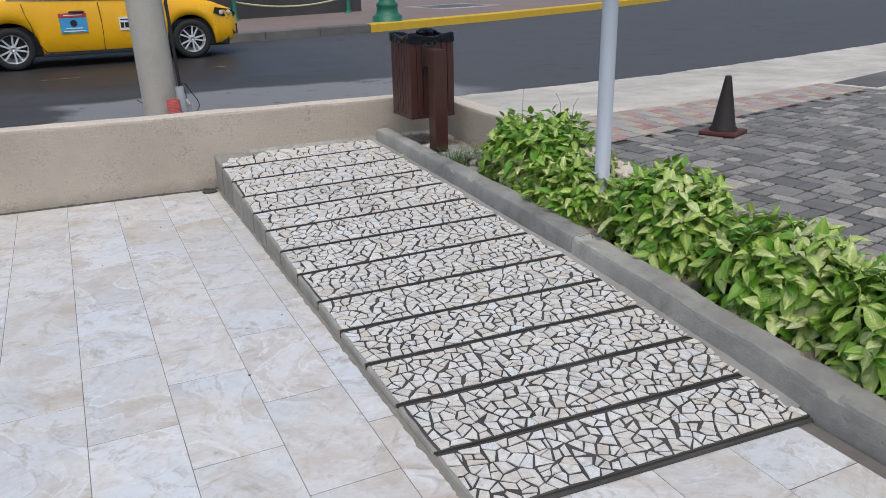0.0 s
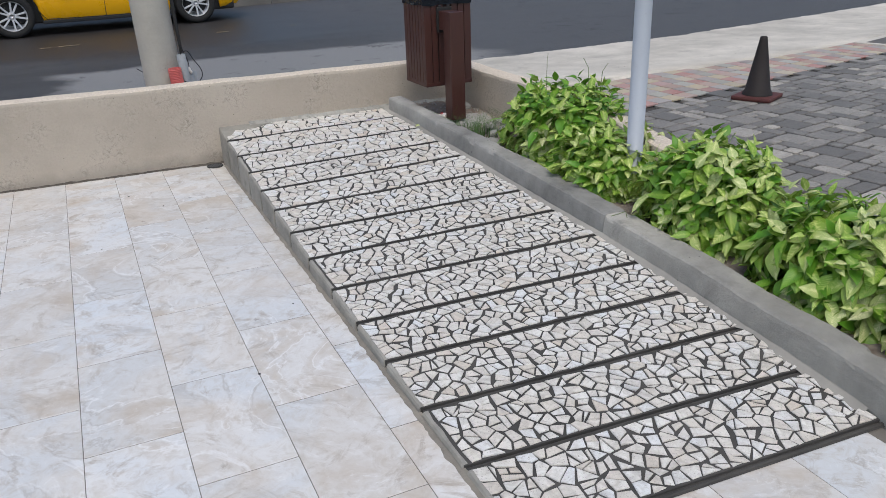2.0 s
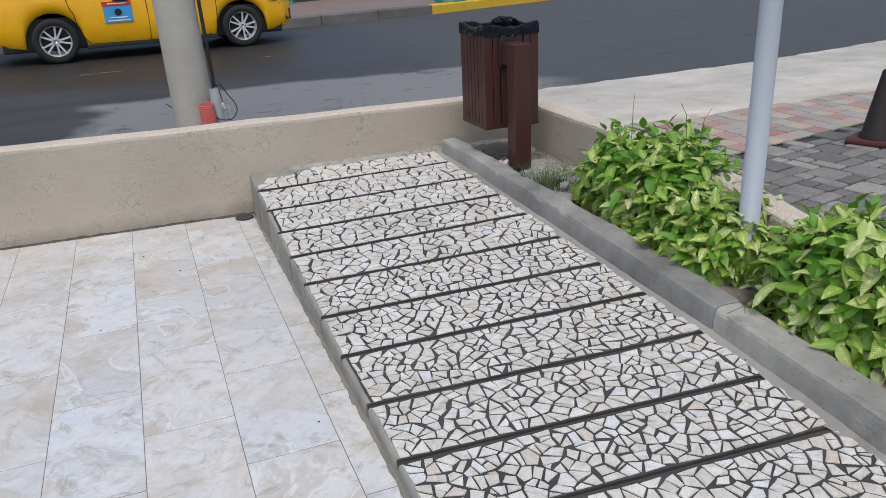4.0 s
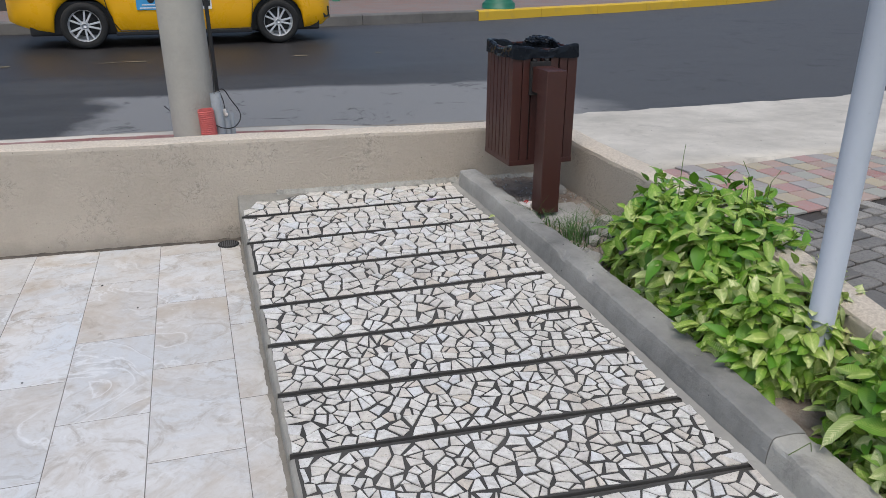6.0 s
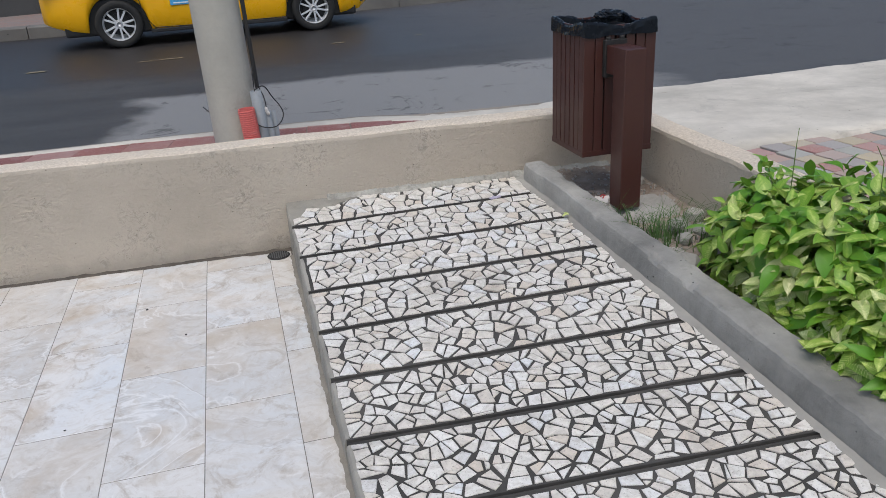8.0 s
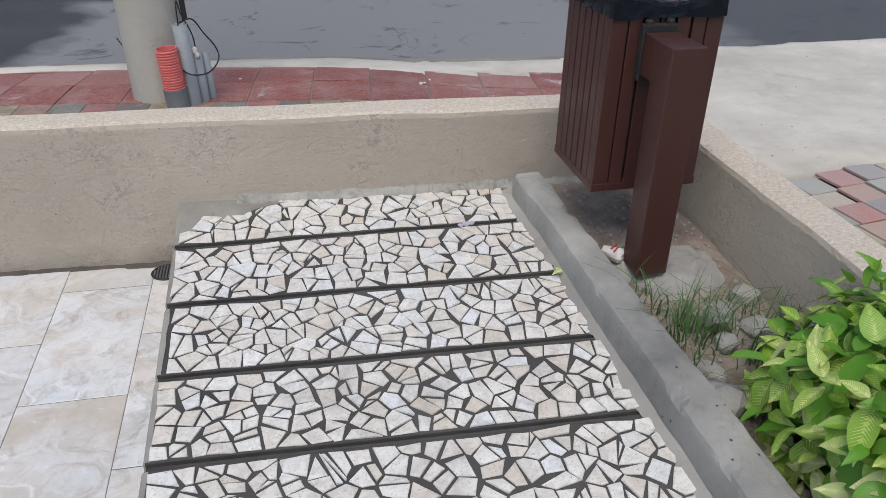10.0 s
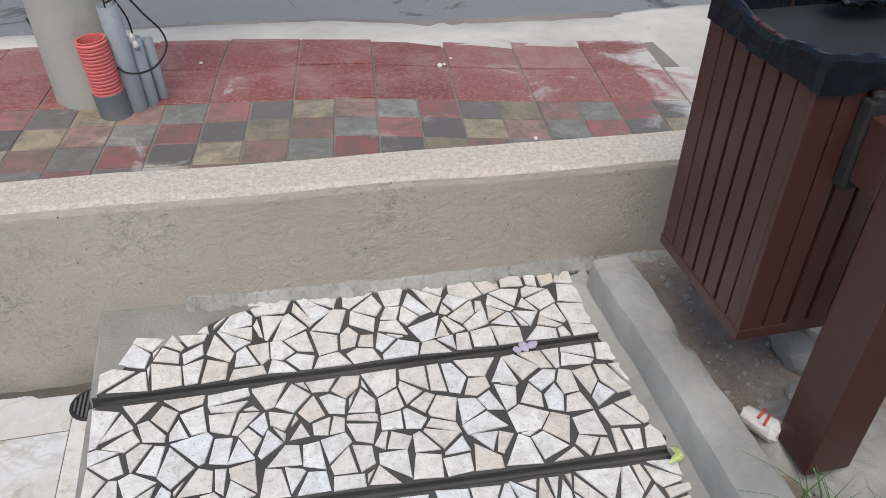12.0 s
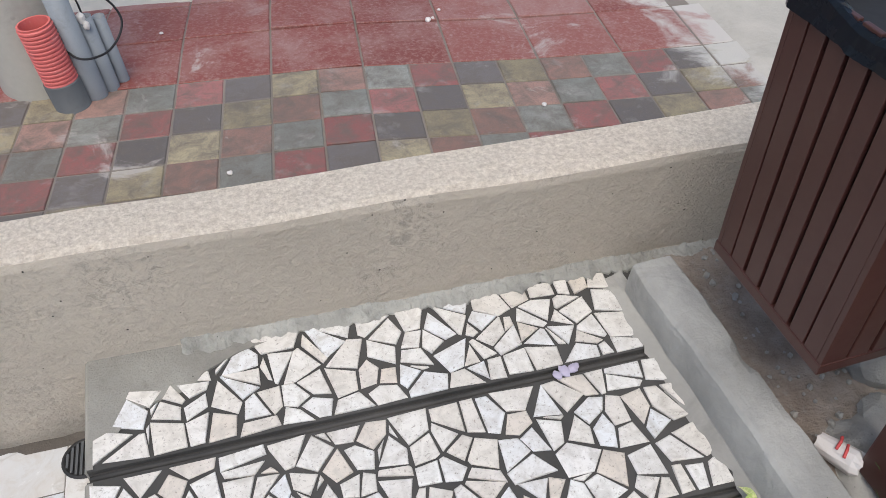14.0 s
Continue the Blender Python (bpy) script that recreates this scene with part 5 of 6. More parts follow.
def taxi():
    car = thing("taxi", (0.76, 14.42, STREET), "yellow saloon taxi parked along the far kerb", "car", turn=3.6)
    WB, R, ARCH = 1.31, 0.305, 0.375

    def half(x):
        return lerp(x, [-2.25, -2.15, -1.8, -1.2, 0, 1.2, 1.7, 2.0, 2.14, 2.2], [0.55, 0.72, 0.82, 0.865, 0.87, 0.865, 0.83, 0.72, 0.55, 0.35])

    def belt(x):
        return lerp(x, [-2.25, -1.6, -0.9, 0.6, 1.1, 1.7, 2.05, 2.2], [0.90, 1.0, 0.97, 0.93, 0.90, 0.80, 0.70, 0.58])

    def top(x):
        return lerp(x, [-2.25, -1.6, -1.35, -0.75, -0.2, 0.35, 1.05, 1.2, 1.7, 2.05, 2.2], [0.94, 1.05, 1.12, 1.41, 1.46, 1.43, 1.02, 0.98, 0.88, 0.74, 0.60])

    def sill(x):
        z = lerp(x, [-2.25, -2.0, -1.7, 0, 1.7, 2.0, 2.2], [0.36, 0.27, 0.22, 0.19, 0.21, 0.24, 0.34])
        for c in (-WB, WB):
            d = abs(x - c)
            if d < ARCH:
                z = max(z, R + math.sqrt(ARCH * ARCH - d * d))
        return z

    xs = sorted({round(-2.25 + 0.05 * k, 3) for k in range(90)} | {round(c + s * ARCH * math.sin(a * 0.16), 3) for c in (-WB, WB) for s in (-1, 1) for a in range(10)} | {2.2})
    bm = bmesh.new()
    rings = []
    for x in xs:
        w, b, t, s = half(x), belt(x), top(x), sill(x)
        sec = [(w - 0.05, s), (w - 0.01, s + (b - s) * 0.08), (w, s + (b - s) * 0.35), (w + 0.004, s + (b - s) * 0.55), (w - 0.012, s + (b - s) * 0.75), (w - 0.03, b)]
        g = max(0.0, t - b)
        sec += [(w - 0.04 - g * 0.25, b + g * 0.55), (w - 0.06 - g * 0.45, b + g * 0.93), (0.0, t)]
        ring = [bm.verts.new((x, -y, z)) for y, z in sec] + [bm.verts.new((x, y, z)) for y, z in reversed(sec[:-1])]
        rings.append(ring)
    for a, b in zip(rings, rings[1:]):
        for j in range(len(a) - 1):
            bm.faces.new((a[j], b[j], b[j + 1], a[j + 1]))
    bm.faces.new(rings[0])
    bm.faces.new(rings[-1])
    bmesh.ops.recalc_face_normals(bm, faces=bm.faces)
    part("body", bm, M["taxi"], car, "glossy yellow bodywork", smooth=True)
    part("underbody", cube(-2.0, 1.95, -0.74, 0.74, 0.17, 0.62, 0.03), M["trim"], car, "dark underbody and wheel wells")
    for sgn in (-1, 1):
        y = sgn * 0.875
        part("side_skirt", cube(-0.92, 0.92, min(y * 0.9, y * 0.985), max(y * 0.9, y * 0.985), 0.165, 0.215, 0.01), M["trim"], car)
        # window band
        bm = bmesh.new()
        top_x = [-1.28, -0.78, -0.2, 0.3, 0.88]
        vs = []
        for x in top_x:
            g = top(x) - belt(x)
            vs.append((bm.verts.new((x, sgn * (half(x) - 0.022), belt(x) + 0.012)), bm.verts.new((x, sgn * (half(x) - 0.030 - g * 0.25), belt(x) + g * 0.55)), bm.verts.new((x, sgn * (half(x) - 0.045 - g * 0.43), belt(x) + g * 0.88))))
        for a, b in zip(vs, vs[1:]):
            for j in (0, 1):
                bm.faces.new((a[j], b[j], b[j + 1], a[j + 1]))
        part("side_window", bm, M["glass"], car)
        # door gaps
        for pts in ([(-1.02, 0.66), (-0.97, 0.4), (-0.86, 0.23)], [(-0.05, 0.93), (-0.03, 0.6), (-0.04, 0.22)], [(0.93, 0.90), (0.95, 0.6), (0.92, 0.23)], [(-1.10, 0.95), (-1.06, 0.75), (-1.02, 0.66)], [(-0.86, 0.23), (-0.04, 0.22), (0.92, 0.225)]):
            line = [(x, sgn * (half(x) + (0.001 if z > 0.3 else -0.012)), z) for x, z in pts]
            part("door_gap", tube(smooth_curve(line, 4), 0.006, 5), M["trim"], car)
        for x in (-0.28, 0.72):
            h = part("door_handle", tube([(x - 0.19, sgn * 0.868, 0.80), (x - 0.15, sgn * 0.895, 0.805), (x - 0.02, sgn * 0.895, 0.805), (x + 0.01, sgn * 0.868, 0.80)], 0.017, 8), M["trim"], car, "black door handle")
        bm = bmesh.new()
        bmesh.ops.create_icosphere(bm, subdivisions=3, radius=0.09, matrix=Matrix.Translation((0.80, sgn * 0.95, 0.98)) @ Matrix.Diagonal((0.7, 1.1, 0.75, 1)))
        part("wing_mirror", bm, M["trim"], car, smooth=True)
        head = bmesh.new()
        pts = [(1.70, 0.70), (1.74, 0.78), (2.02, 0.735), (2.13, 0.66), (2.10, 0.62), (1.86, 0.635)]
        near = [head.verts.new((x, sgn * (half(x) + 0.006), z)) for x, z in pts]
        deep = [head.verts.new((x, sgn * (half(x) - 0.05), z)) for x, z in pts]
        head.faces.new(near)
        for k in range(len(pts)):
            j = (k + 1) % len(pts)
            head.faces.new((near[k], near[j], deep[j], deep[k]))
        bmesh.ops.recalc_face_normals(head, faces=head.faces)
        hl = part("headlight", head, M["trim"], car, "dark headlight housing with clear lenses")
        for cx in (1.83, 1.97):
            part("lens", lathe([(0.0, 0.02), (0.032, 0.016), (0.04, 0.0), (0.04, -0.02)], 16, None, Matrix.Translation((cx, sgn * (half(cx) + 0.004), 0.695)) @ Matrix.Rotation(radians(90) * -sgn * -1 if sgn > 0 else radians(90), 4, "X")), M["lamp_glass"], hl)
        fog = bmesh.new()
        pts = [(1.98, 0.50), (2.14, 0.49), (2.15, 0.34), (2.04, 0.33)]
        vs = [fog.verts.new((x, sgn * (half(x) + 0.008), z)) for x, z in pts]
        fog.faces.new(vs)
        ds = [fog.verts.new((x, sgn * (half(x) - 0.06), z)) for x, z in pts]
        for k in range(4):
            fog.faces.new((vs[k], vs[(k + 1) % 4], ds[(k + 1) % 4], ds[k]))
        bmesh.ops.recalc_face_normals(fog, faces=fog.faces)
        part("fog_lamp_surround", fog, M["trim"], car)
        part("tail_lamp", cube(-2.22, -1.95, min(sgn * 0.60, sgn * 0.80), max(sgn * 0.60, sgn * 0.80), 0.72, 0.88, 0.03), M["tail_lamp"], car)
    part("grille", cube(2.08, 2.205, -0.34, 0.34, 0.30, 0.50, 0.02), M["trim"], car)
    part("windscreen", sheet([0.42, 1.0], [-0.6, 0.6], lambda x, y: top(x) + 0.012 - 0.02 * (y / 0.6) ** 2), M["glass"], car)
    # door stickers on the street side
    st = part("door_sticker", cube(-0.62, -0.24, -0.884, -0.872, 0.50, 0.72, 0.002), M["blue_sticker"], car, "blue door sticker with a red band and illegible lines")
    part("sticker_band", cube(-0.63, -0.24, -0.886, -0.873, 0.725, 0.79, 0.002), M["red_sticker"], st)
    for k, (a, b, z) in enumerate(((-0.56, -0.30, 0.752), (-0.58, -0.28, 0.52), (-0.55, -0.31, 0.56))):
        part("text_bar", cube(a, b, -0.8885, -0.8845, z, z + 0.014), M["white_sticker"], st)
    part("emblem", lathe([(0.0, 0.004), (0.05, 0.004), (0.05, 0.0)], 16, None, Matrix.Translation((-0.43, -0.8845, 0.64)) @ Matrix.Rotation(radians(90), 4, "X")), M["trim"], st)
    pl = part("door_plate", cube(0.22, 0.38, -0.884, -0.872, 0.50, 0.70, 0.002), M["white_sticker"], car, "white door plate with dark bars")
    for a, b, z, h in ((0.235, 0.285, 0.54, 0.08), (0.30, 0.36, 0.54, 0.08), (0.24, 0.36, 0.655, 0.016)):
        part("dark_bar", cube(a, b, -0.8885, -0.8845, z, z + h), M["trim"], pl)

    def wheel(x, sgn):
        w = new("wheel")
        w.parent = car
        w.matrix_basis = Matrix.Translation((x, sgn * 0.79, R)) @ (Matrix.Rotation(radians(90), 4, "X") if sgn < 0 else Matrix.Rotation(radians(-90), 4, "X"))
        part("tyre", lathe([(0.205, -0.09), (0.28, -0.095), (0.302, -0.07), (R, 0.0), (0.302, 0.07), (0.28, 0.092), (0.235, 0.09), (0.208, 0.075)], 40), M["tyre"], w, smooth=True)
        part("rim", lathe([(0.208, 0.078), (0.214, 0.07), (0.20, 0.055), (0.19, -0.06), (0.0, -0.06)], 40), M["alloy"], w, smooth=True)
        part("brake_disc", lathe([(0.0, 0.0), (0.14, 0.0), (0.14, -0.02)], 28), M["trim"], w)
        part("hub", lathe([(0.0, 0.062), (0.03, 0.062), (0.055, 0.052), (0.06, 0.02)], 20), M["alloy"], w, smooth=True)
        for k in range(10):
            a = math.pi * 2 * (k // 2) / 5 + (0.13 if k % 2 else -0.13)
            m = Matrix.Rotation(a, 4, "Z")
            part("spoke", cube(0.045, 0.205, -0.013, 0.013, 0.03, 0.058, 0.005, m @ Matrix.Rotation(0.1 if k % 2 else -0.1, 4, "Z")), M["alloy"], w)
        return w

    for x in (-WB, WB):
        for sgn in (-1, 1):
            wheel(x, sgn)
    return car


taxi()

# ---- pieces of the paved surfaces ----
def shared(name, bm, material):
    me = bpy.data.meshes.new(name)
    bm.normal_update()
    bm.to_mesh(me)
    bm.free()
    me.materials.append(material)
    return me


def piece(name, me, parent, m):
    ob = new(name, me)
    ob.parent = parent
    ob.matrix_basis = m
    return ob


def clip(poly, a, b, c):
    """Keep the side of the polygon where a*x + b*y <= c."""
    out = []
    for k, p in enumerate(poly):
        r = poly[(k + 1) % len(poly)]
        dp, dr = a * p[0] + b * p[1] - c, a * r[0] + b * r[1] - c
        if dp <= 0:
            out.append(p)
        if dp * dr < 0:
            s = dp / (dp - dr)
            out.append((p[0] + s * (r[0] - p[0]), p[1] + s * (r[1] - p[1])))
    return out


def area(poly):
    return 0.5 * sum(p[0] * r[1] - r[0] * p[1] for p, r in zip(poly, poly[1:] + poly[:1]))


def fewer(poly, n):
    """Knock off the corners that cost least area, so that a shard keeps about n straight sides."""
    poly = list(poly)
    most = 0.34 * area(poly)
    while len(poly) > n:
        costs = []
        for k, p in enumerate(poly):
            o, r = poly[k - 1], poly[(k + 1) % len(poly)]
            costs.append(abs((p[0] - o[0]) * (r[1] - o[1]) - (r[0] - o[0]) * (p[1] - o[1])))
        if min(costs) > most:
            break
        del poly[costs.index(min(costs))]
    return poly


def cut(poly, angle, through_at):
    a, b = math.cos(angle), math.sin(angle)
    c = a * through_at[0] + b * through_at[1]
    return [q for q in (clip(poly, a, b, c), clip(poly, -a, -b, -c)) if len(q) >= 3]


def middle(poly):
    return sum(p[0] for p in poly) / len(poly), sum(p[1] for p in poly) / len(poly)


def shards(w, h, rng, size, joint=1.0):
    """Broken tile laid at random in w by h: straight-sided pieces of three to five corners with wedges of mortar between them."""
    cols, rows = max(1, round(w / size)), max(1, round(h / size))
    pts = [((i + 0.5 + rng.uniform(-0.55, 0.55)) * w / cols, (j + 0.5 + rng.uniform(-0.55, 0.55)) * h / rows) for i in range(cols) for j in range(rows)]
    for p in pts:
        cell = [(0, 0), (w, 0), (w, h), (0, h)]
        for o in sorted(pts, key=lambda o: (o[0] - p[0]) ** 2 + (o[1] - p[1]) ** 2)[1:18]:
            a, b = o[0] - p[0], o[1] - p[1]
            cell = clip(cell, a, b, a * (o[0] + p[0]) / 2 + b * (o[1] + p[1]) / 2)
            if len(cell) < 3:
                break
        if len(cell) < 3 or area(cell) < 0.0003:
            continue
        bits = [cell]
        big = area(cell) / size ** 2
        if big > 1.5 or (big > 0.9 and rng.random() < 0.3):
            cx, cy = middle(cell)
            far = max(cell, key=lambda p: math.dist(p, (cx, cy)))
            turn_by = math.atan2(far[1] - cy, far[0] - cx) + rng.uniform(-0.7, 0.7)
            bits = cut(cell, turn_by, (cx + rng.uniform(-0.012, 0.012), cy + rng.uniform(-0.012, 0.012)))
        for bit in bits:
            n = rng.choice((3, 4, 4, 4, 4, 5))
            stone = fewer(bit, n)
            yield from draw_in(stone, rng, joint)
            # a chip fills the odd wedge that was knocked off
            if len(bit) > n and rng.random() < 0.6:
                for k, p in enumerate(bit):
                    o, r = bit[k - 1], bit[(k + 1) % len(bit)]
                    chip = [o, p, r]
                    if p not in stone and o in stone and r in stone and area(chip) > 0.00022:
                        yield from draw_in(chip, rng, joint)


def draw_in(cell, rng, joint):
    """One shard, drawn in from its cell by uneven joints and turned a little."""
    if len(cell) < 3:
        return
    gap = joint * rng.uniform(0.0026, 0.0044)
    inner = cell
    for k in range(len(cell)):
        p0, p1 = cell[k], cell[(k + 1) % len(cell)]
        d = math.dist(p0, p1)
        if d < 1e-6:
            continue
        a, b = (p1[1] - p0[1]) / d, -(p1[0] - p0[0]) / d
        inner = clip(inner, a, b, a * p0[0] + b * p0[1] - gap * rng.uniform(0.5, 1.5))
        if len(inner) < 3:
            return
    if area(inner) < 0.00012:
        return
    cx, cy = middle(inner)
    t = radians(rng.uniform(-6, 6))
    yield [(cx + (p[0] - cx) * math.cos(t) - (p[1] - cy) * math.sin(t), cy + (p[0] - cx) * math.sin(t) + (p[1] - cy) * math.cos(t)) for p in inner]


rng = random.Random(11)
PATCH = [(0.9, 5.50), (1.02, 5.50), (1.056, 5.525), (1.104, 5.585), (1.167, 5.605), (1.226, 5.61), (1.254, 5.645), (1.339, 5.675), (1.44, 5.69), (1.46, 5.8), (0.9, 5.8)]


def inside(p, poly):
    hit = False
    for (x0, y0), (x1, y1) in zip(poly, poly[1:] + poly[:1]):
        if (y0 > p[1]) != (y1 > p[1]) and p[0] < (x1 - x0) * (p[1] - y0) / (y1 - y0) + x0:
            hit = not hit
    return hit


for k, slab in enumerate(SLABS):
    near, far = slab_edges(k)
    mid_y = (near(RIGHT) + far(RIGHT)) / 2
    left, right = LEFT + rng.choice((0.006, 0.008, 0.02)), curb_x(mid_y) - rng.uniform(0.008, 0.03)
    h = min(far(left) - near(left), far(right) - near(right)) - (0.032 if k == 0 else 0.008)
    rest = bmesh.new()
    single = k < 3
    for poly in shards(right - left, h, rng, 0.060 if k < 2 else 0.053 if k < 5 else 0.046, 0.80 if k < 3 else 0.92):
        flat = [(left + u, near(left + u) + 0.004 + v * (far(left + u) - near(left + u) - (0.032 if k == 0 else 0.008)) / h) for u, v in poly]
        cx, cy = sum(p[0] for p in flat) / len(flat), sum(p[1] for p in flat) / len(flat)
        if k == 0 and inside((cx, cy), PATCH):
            continue
        lift = rng.uniform(0.0015, 0.0045)
        if single:
            me = bmesh.new()
            z0 = ramp_z(cx, cy)
            prism(me, [(x - cx, y - cy) for x, y in flat], lambda x, y: ramp_z(x + cx, y + cy) - z0, lift, 0.003, 0.004)
            piece("stone", shared("stone", me, M["shard"]), slab, Matrix.Translation((cx, cy, z0)))
        else:
            prism(rest, flat, ramp_z, lift, 0.003, 0.004)
    if single:
        rest.free()
    else:
        tagged(part("stones", rest, M["shard_rest"], slab), kind="stuff")


def slab_mesh(name, w, h, t, bevel, material):
    return shared(name, prism(bmesh.new(), [(-w / 2, -h / 2), (w / 2, -h / 2), (w / 2, h / 2), (-w / 2, h / 2)], lambda x, y: 0.0, t, bevel, 0.004), material)


# terrace tiles, 30 by 60, every second column shifted by half a tile
full = slab_mesh("tile", 0.2978, 0.597, 0.002, 0.0016, M["tile"])
for col in range(-14, 4):
    x = 0.3 * col
    x1 = x + 0.3
    off = 4.07 if col % 2 else 4.37
    for r in range(-11, 4):
        y0, y1 = off + 0.6 * r, off + 0.6 * r + 0.6
        y1 = min(y1, wall_y(x1) - 0.002)
        if y1 - y0 < 0.02 or y0 < -2.04:
            continue
        if x1 < 0.95 and y1 - y0 > 0.59:
            piece("tile", full, terrace, Matrix.Translation((x + 0.15, (y0 + y1) / 2, 0)))
        else:
            right = min(x1, LEFT - 0.012) if x1 < 1.3 else x1
            piece("tile", slab_mesh("tile", right - x - 0.0022, y1 - y0 - 0.0035, 0.002, 0.0016, M["tile"]), terrace, Matrix.Translation(((x + right) / 2, (y0 + y1) / 2, 0)))
for col in range(0, 5):
    x0, x1 = 1.0 + 0.3 * col, min(1.3 + 0.3 * col, 2.24)
    if x1 - x0 < 0.05:
        continue
    off = 1.63 - (0.3 if col % 2 else 0.0)
    for r in range(7):
        y1 = 1.63 if r == 0 else off - 0.6 * (r - 1) if col % 2 else off - 0.6 * r
        y0 = off - 0.6 * r if col % 2 else y1 - 0.6
        if y1 - y0 < 0.02:
            continue
        piece("tile", slab_mesh("tile", x1 - x0 - 0.0022, y1 - y0 - 0.0035, 0.002, 0.0016, M["tile"]), terrace, Matrix.Translation(((x0 + x1) / 2, (y0 + y1) / 2, 0)))

# coloured small tiles and red large tiles of the pavement
TONES = [("red", (0.29, 0.105, 0.095)), ("charcoal", (0.135, 0.118, 0.112)), ("olive", (0.30, 0.25, 0.155)), ("terracotta", (0.29, 0.165, 0.13)), ("grey_green", (0.235, 0.235, 0.205))]
small = []
for name, c in TONES:
    mat = pieces(name + "_tile", False, [(0.0, tuple(v * 0.8 for v in c)), (0.6, c), (1.0, tuple(min(1, v * 1.25 + 0.02) for v in c))], (0.13, 0.108, 0.09), 0.85, 0.7, 15, 0.5, 0.40, 0.66, True)
    small.append(slab_mesh("small_tile", 0.1445, 0.1388, 0.008, 0.004, mat))
OX, OY, SKEW = 2.142, 6.742, radians(-6.0)


def field(u, v):
    """A place in the tile field, which runs at a slight angle to the wall."""
    return OX + u * math.cos(SKEW) - v * math.sin(SKEW), OY + u * math.sin(SKEW) + v * math.cos(SKEW)


def lie(x, y, z, spin):
    """A tile laid to the local slope of the pavement."""
    gx = (walk_z(x + 0.05, y) - walk_z(x - 0.05, y)) / 0.1
    gy = (walk_z(x, y + 0.05) - walk_z(x, y - 0.05)) / 0.1
    return pose(x, y, z, math.degrees(math.atan(gy)) + rng.uniform(-0.4, 0.4), -math.degrees(math.atan(gx)) + rng.uniform(-0.4, 0.4), -6.0 + spin)


for j in range(8):
    for i in range(-29, 8):
        xc, yc = field(0.1507 * (i + 0.5), -0.145 * (j + 0.5))
        if xc < -2 or xc > 3.2 or yc < wall_y(xc) + 0.2:
            continue
        piece("small_tile", small[(i + j + 1) % 5], pavement, lie(xc, yc, walk_z(xc, yc) - 0.005 + rng.uniform(-0.002, 0.001), rng.uniform(-0.8, 0.8)))
red = pieces("red_tile", False, [(0.0, (0.18, 0.047, 0.034)), (0.5, (0.225, 0.06, 0.045)), (0.75, (0.27, 0.11, 0.09)), (1.0, (0.34, 0.19, 0.165))], (0.36, 0.235, 0.21), 0.6, 0.6, 4.5, 0.3, 0.47, 0.7, True)
big = slab_mesh("red_tile", 0.2945, 0.2935, 0.008, 0.004, red)
for j in range(3):
    for i in range(-15, 4):
        u, v0 = 0.3014 * (i + 0.5), 0.3005 * j
        xc, ytop = field(u, v0 + 0.3005)
        lim = min(patch_inner(xc - 0.14), patch_inner(xc + 0.14)) + 0.07
        h = min(0.2935, 0.2935 - (ytop - lim))
        if h < 0.05 or xc > 3.25:
            continue
        xc, yc = field(u, v0 + 0.0045 + h / 2)
        me = big if h > 0.292 else slab_mesh("red_tile", 0.2945, h, 0.008, 0.004, red)
        piece("red_tile", me, pavement, lie(xc, yc, walk_z(xc, yc) - 0.005, rng.uniform(-0.4, 0.4)))

# yard pavers: courses of mixed lengths, laid askew to the wall
GREYS = [(0.0, (0.13, 0.122, 0.112)), (0.35, (0.19, 0.178, 0.162)), (0.7, (0.245, 0.229, 0.207)), (0.9, (0.32, 0.298, 0.265)), (1.0, (0.43, 0.395, 0.345))]
grey_one, grey_rest = pieces("paver", False, GREYS, (0.07, 0.068, 0.066), 0.5, 0.7, 5), pieces("paver_rest", True, GREYS, (0.07, 0.068, 0.066), 0.5, 0.7, 5)
BAND = [("pale_red", (0.40, 0.19, 0.165)), ("lilac_grey", (0.30, 0.27, 0.255)), ("cream", (0.46, 0.385, 0.26)), ("salmon", (0.41, 0.275, 0.22)), ("pale_grey_green", (0.34, 0.34, 0.295))]
bands = []
for name, c in BAND:
    mat = pieces(name + "_tile", False, [(0.0, tuple(v * 0.8 for v in c)), (0.5, c), (1.0, tuple(v * 0.7 + 0.12 for v in c))], (0.34, 0.31, 0.28), 0.6, 0.75, 6)
    bands.append(slab_mesh("band_tile", 0.1345, 0.1345, 0.008, 0.004, mat))
band_rest = pieces("band_tile_rest", True, [(0.0, BAND[0][1]), (0.25, BAND[1][1]), (0.5, BAND[2][1]), (0.75, BAND[3][1]), (1.0, BAND[4][1])], (0.34, 0.31, 0.28), 0.6, 0.75, 6)


def paver_cell():
    """A square of mixed pavers, 60 by 60, as rectangles."""
    lay = [(0, 0, 2, 2), (2, 0, 3, 1), (3, 0, 4, 2), (2, 1, 3, 2), (4, 0, 6, 1), (4, 1, 6, 3), (0, 2, 1, 4), (1, 2, 3, 3), (3, 2, 4, 3), (1, 3, 3, 5), (3, 3, 5, 4), (5, 3, 6, 5), (0, 4, 1, 5), (3, 4, 5, 6), (0, 5, 2, 6), (2, 5, 3, 6), (5, 5, 6, 6)]
    return lay


def worn(w, h, c):
    """A rectangle with knocked-off corners."""
    w, h = w / 2, h / 2
    return [(-w + c, -h), (w - c, -h), (w, -h + c), (w, h - c), (w - c, h), (-w + c, h), (-w, h - c), (-w, -h + c)]


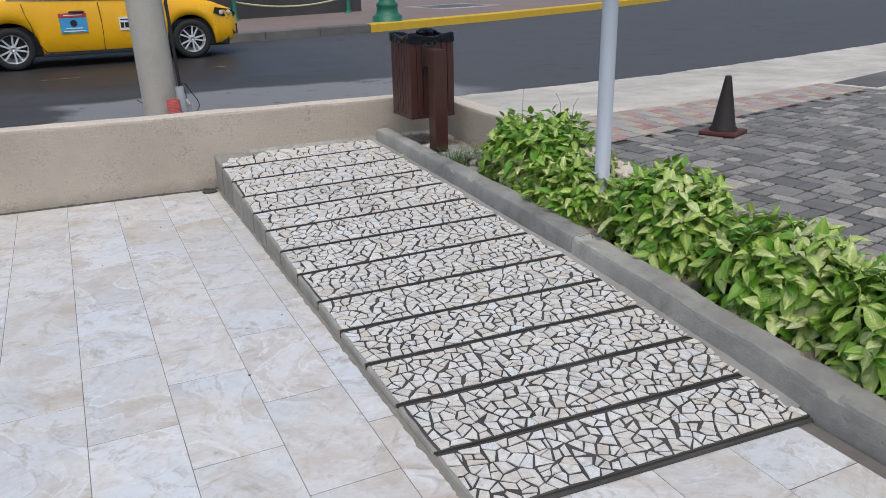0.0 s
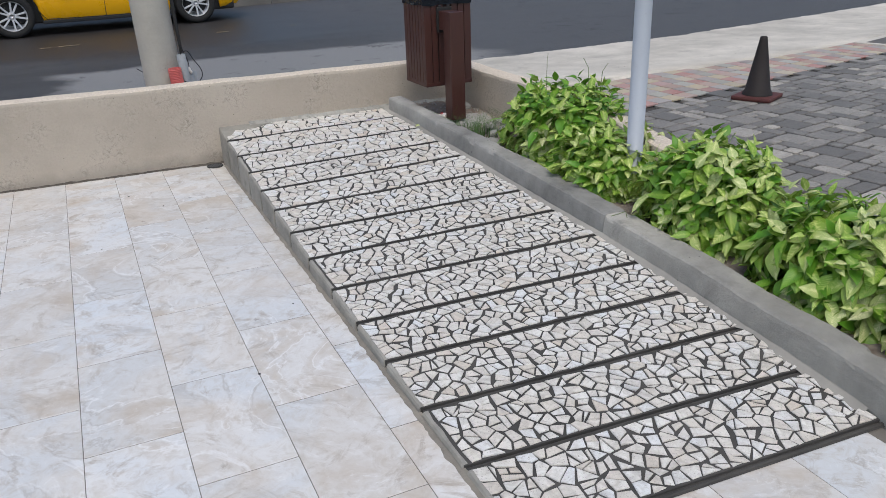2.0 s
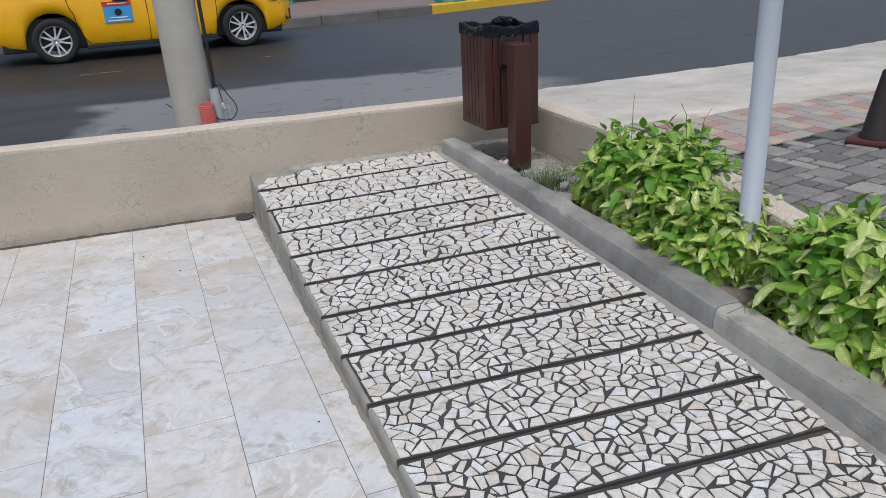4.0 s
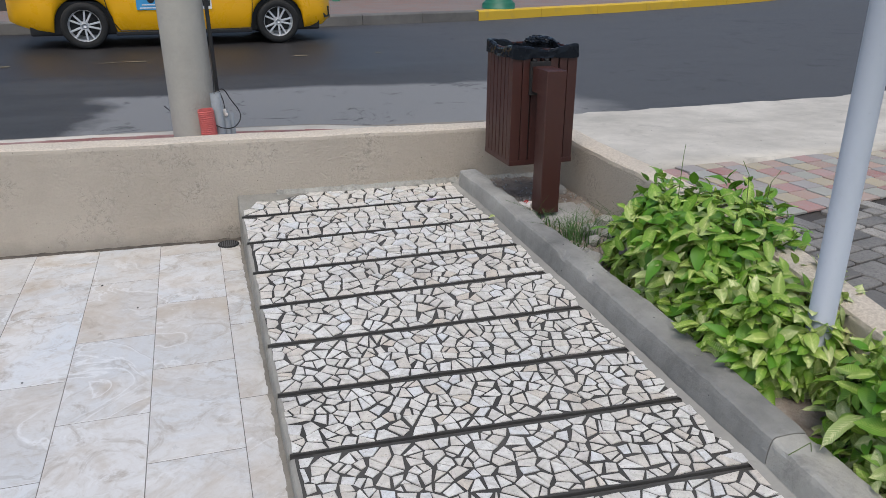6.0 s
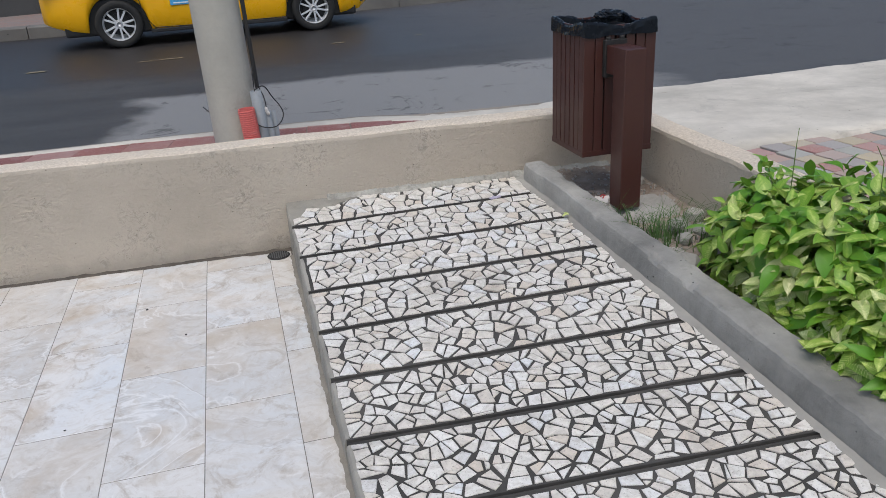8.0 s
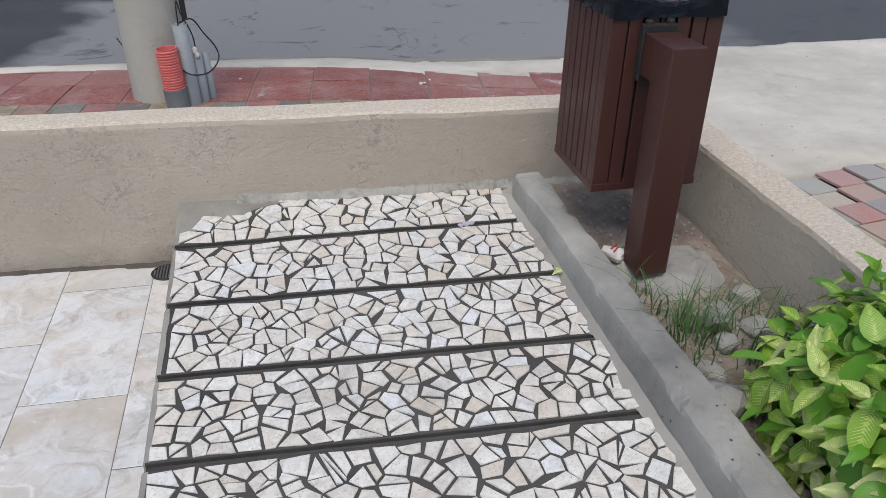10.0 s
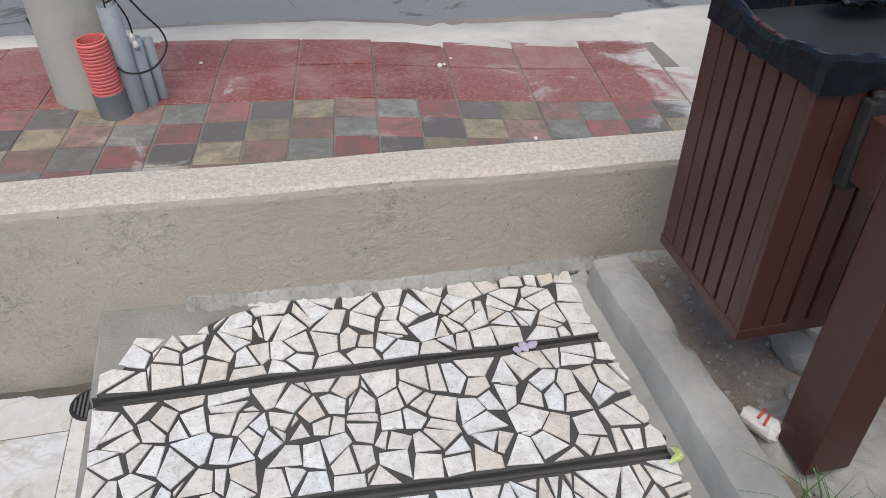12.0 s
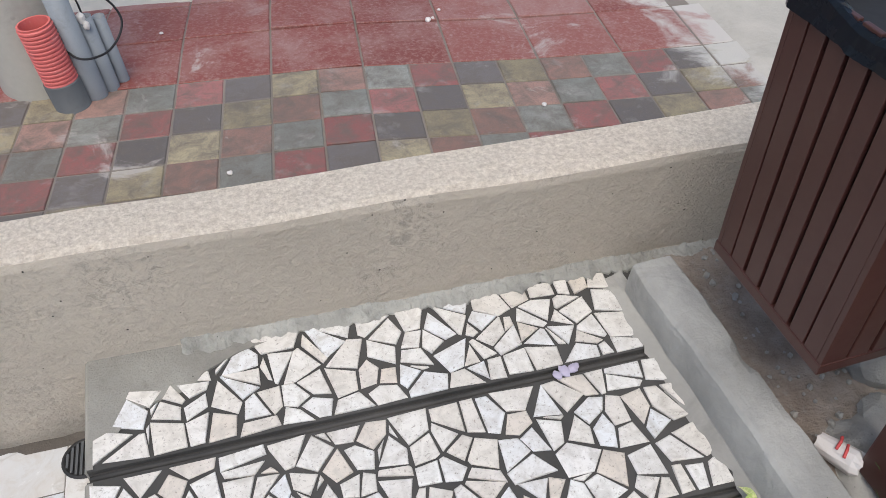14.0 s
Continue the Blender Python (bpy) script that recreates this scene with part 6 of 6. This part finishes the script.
turn = radians(10.5)
ca, sa = math.cos(turn), math.sin(turn)
single, rest = [], bmesh.new()
U = 0.096
meshes = {}
for a in range(-3, 19):
    for b in range(-14, 12):
        for (x0, y0, x1, y1) in paver_cell():
            sx, sy = (x0 + x1) / 2 * U + a * 6 * U, (y0 + y1) / 2 * U + b * 6 * U
            x, y = 3.2 + ca * sx - sa * sy, 2.0 + sa * sx + ca * sy
            if x < 3.0 or x > 11 or y < -2.5 or y > band_near(x) - 0.06:
                continue
            w, h = (x1 - x0) * U - 0.011, (y1 - y0) * U - 0.011
            tip = pose(x, y, east_z(x, y) - 0.006 + rng.uniform(-0.003, 0.002), rng.uniform(-0.8, 0.8), rng.uniform(-0.8, 0.8), 10.5 + rng.uniform(-1.5, 1.5))
            if x < 5.0 and 3.6 < y and len(single) < 300:
                key = (x1 - x0, y1 - y0)
                if key not in meshes:
                    meshes[key] = shared("paver", prism(bmesh.new(), worn(w, h, 0.012), lambda x, y: 0.0, 0.009, 0.007, 0.014), grey_one)
                single.append(piece("paver", meshes[key], yard, tip))
            else:
                part_bm = prism(bmesh.new(), worn(w, h, 0.012), lambda x, y: 0.0, 0.009, 0.007, 0.014)
                me = bpy.data.meshes.new("t")
                part_bm.transform(tip)
                part_bm.to_mesh(me)
                rest.from_mesh(me)
                part_bm.free()
                bpy.data.meshes.remove(me)
tagged(part("pavers", rest, grey_rest, yard), kind="stuff")

rest = bmesh.new()
count = 0
for i in range(0, 62):
    xc = 3.09 + 0.1425 * (i + 0.5)
    lo, hi = band_near(xc), band_far(xc)
    slope = math.degrees(math.atan((band_near(xc + 0.2) - band_near(xc - 0.2)) / 0.4))
    for j in range(int((hi - lo) / 0.1425 + 0.5)):
        yc = lo + 0.072 + 0.1425 * j
        m = pose(xc, yc, east_z(xc, yc) - 0.006 + rng.uniform(-0.002, 0.001), rng.uniform(-0.5, 0.5), rng.uniform(-0.5, 0.5), slope + rng.uniform(-1, 1))
        if count < 300:
            piece("band_tile", bands[(i + 2 * j) % 5], yard, m)
            count += 1
        else:
            b2 = prism(bmesh.new(), worn(0.1345, 0.1345, 0.004), lambda x, y: 0.0, 0.008, 0.004, 0.01)
            b2.transform(m)
            me = bpy.data.meshes.new("t")
            b2.to_mesh(me)
            rest.from_mesh(me)
            b2.free()
            bpy.data.meshes.remove(me)
tagged(part("band_tiles", rest, band_rest, yard), kind="stuff")
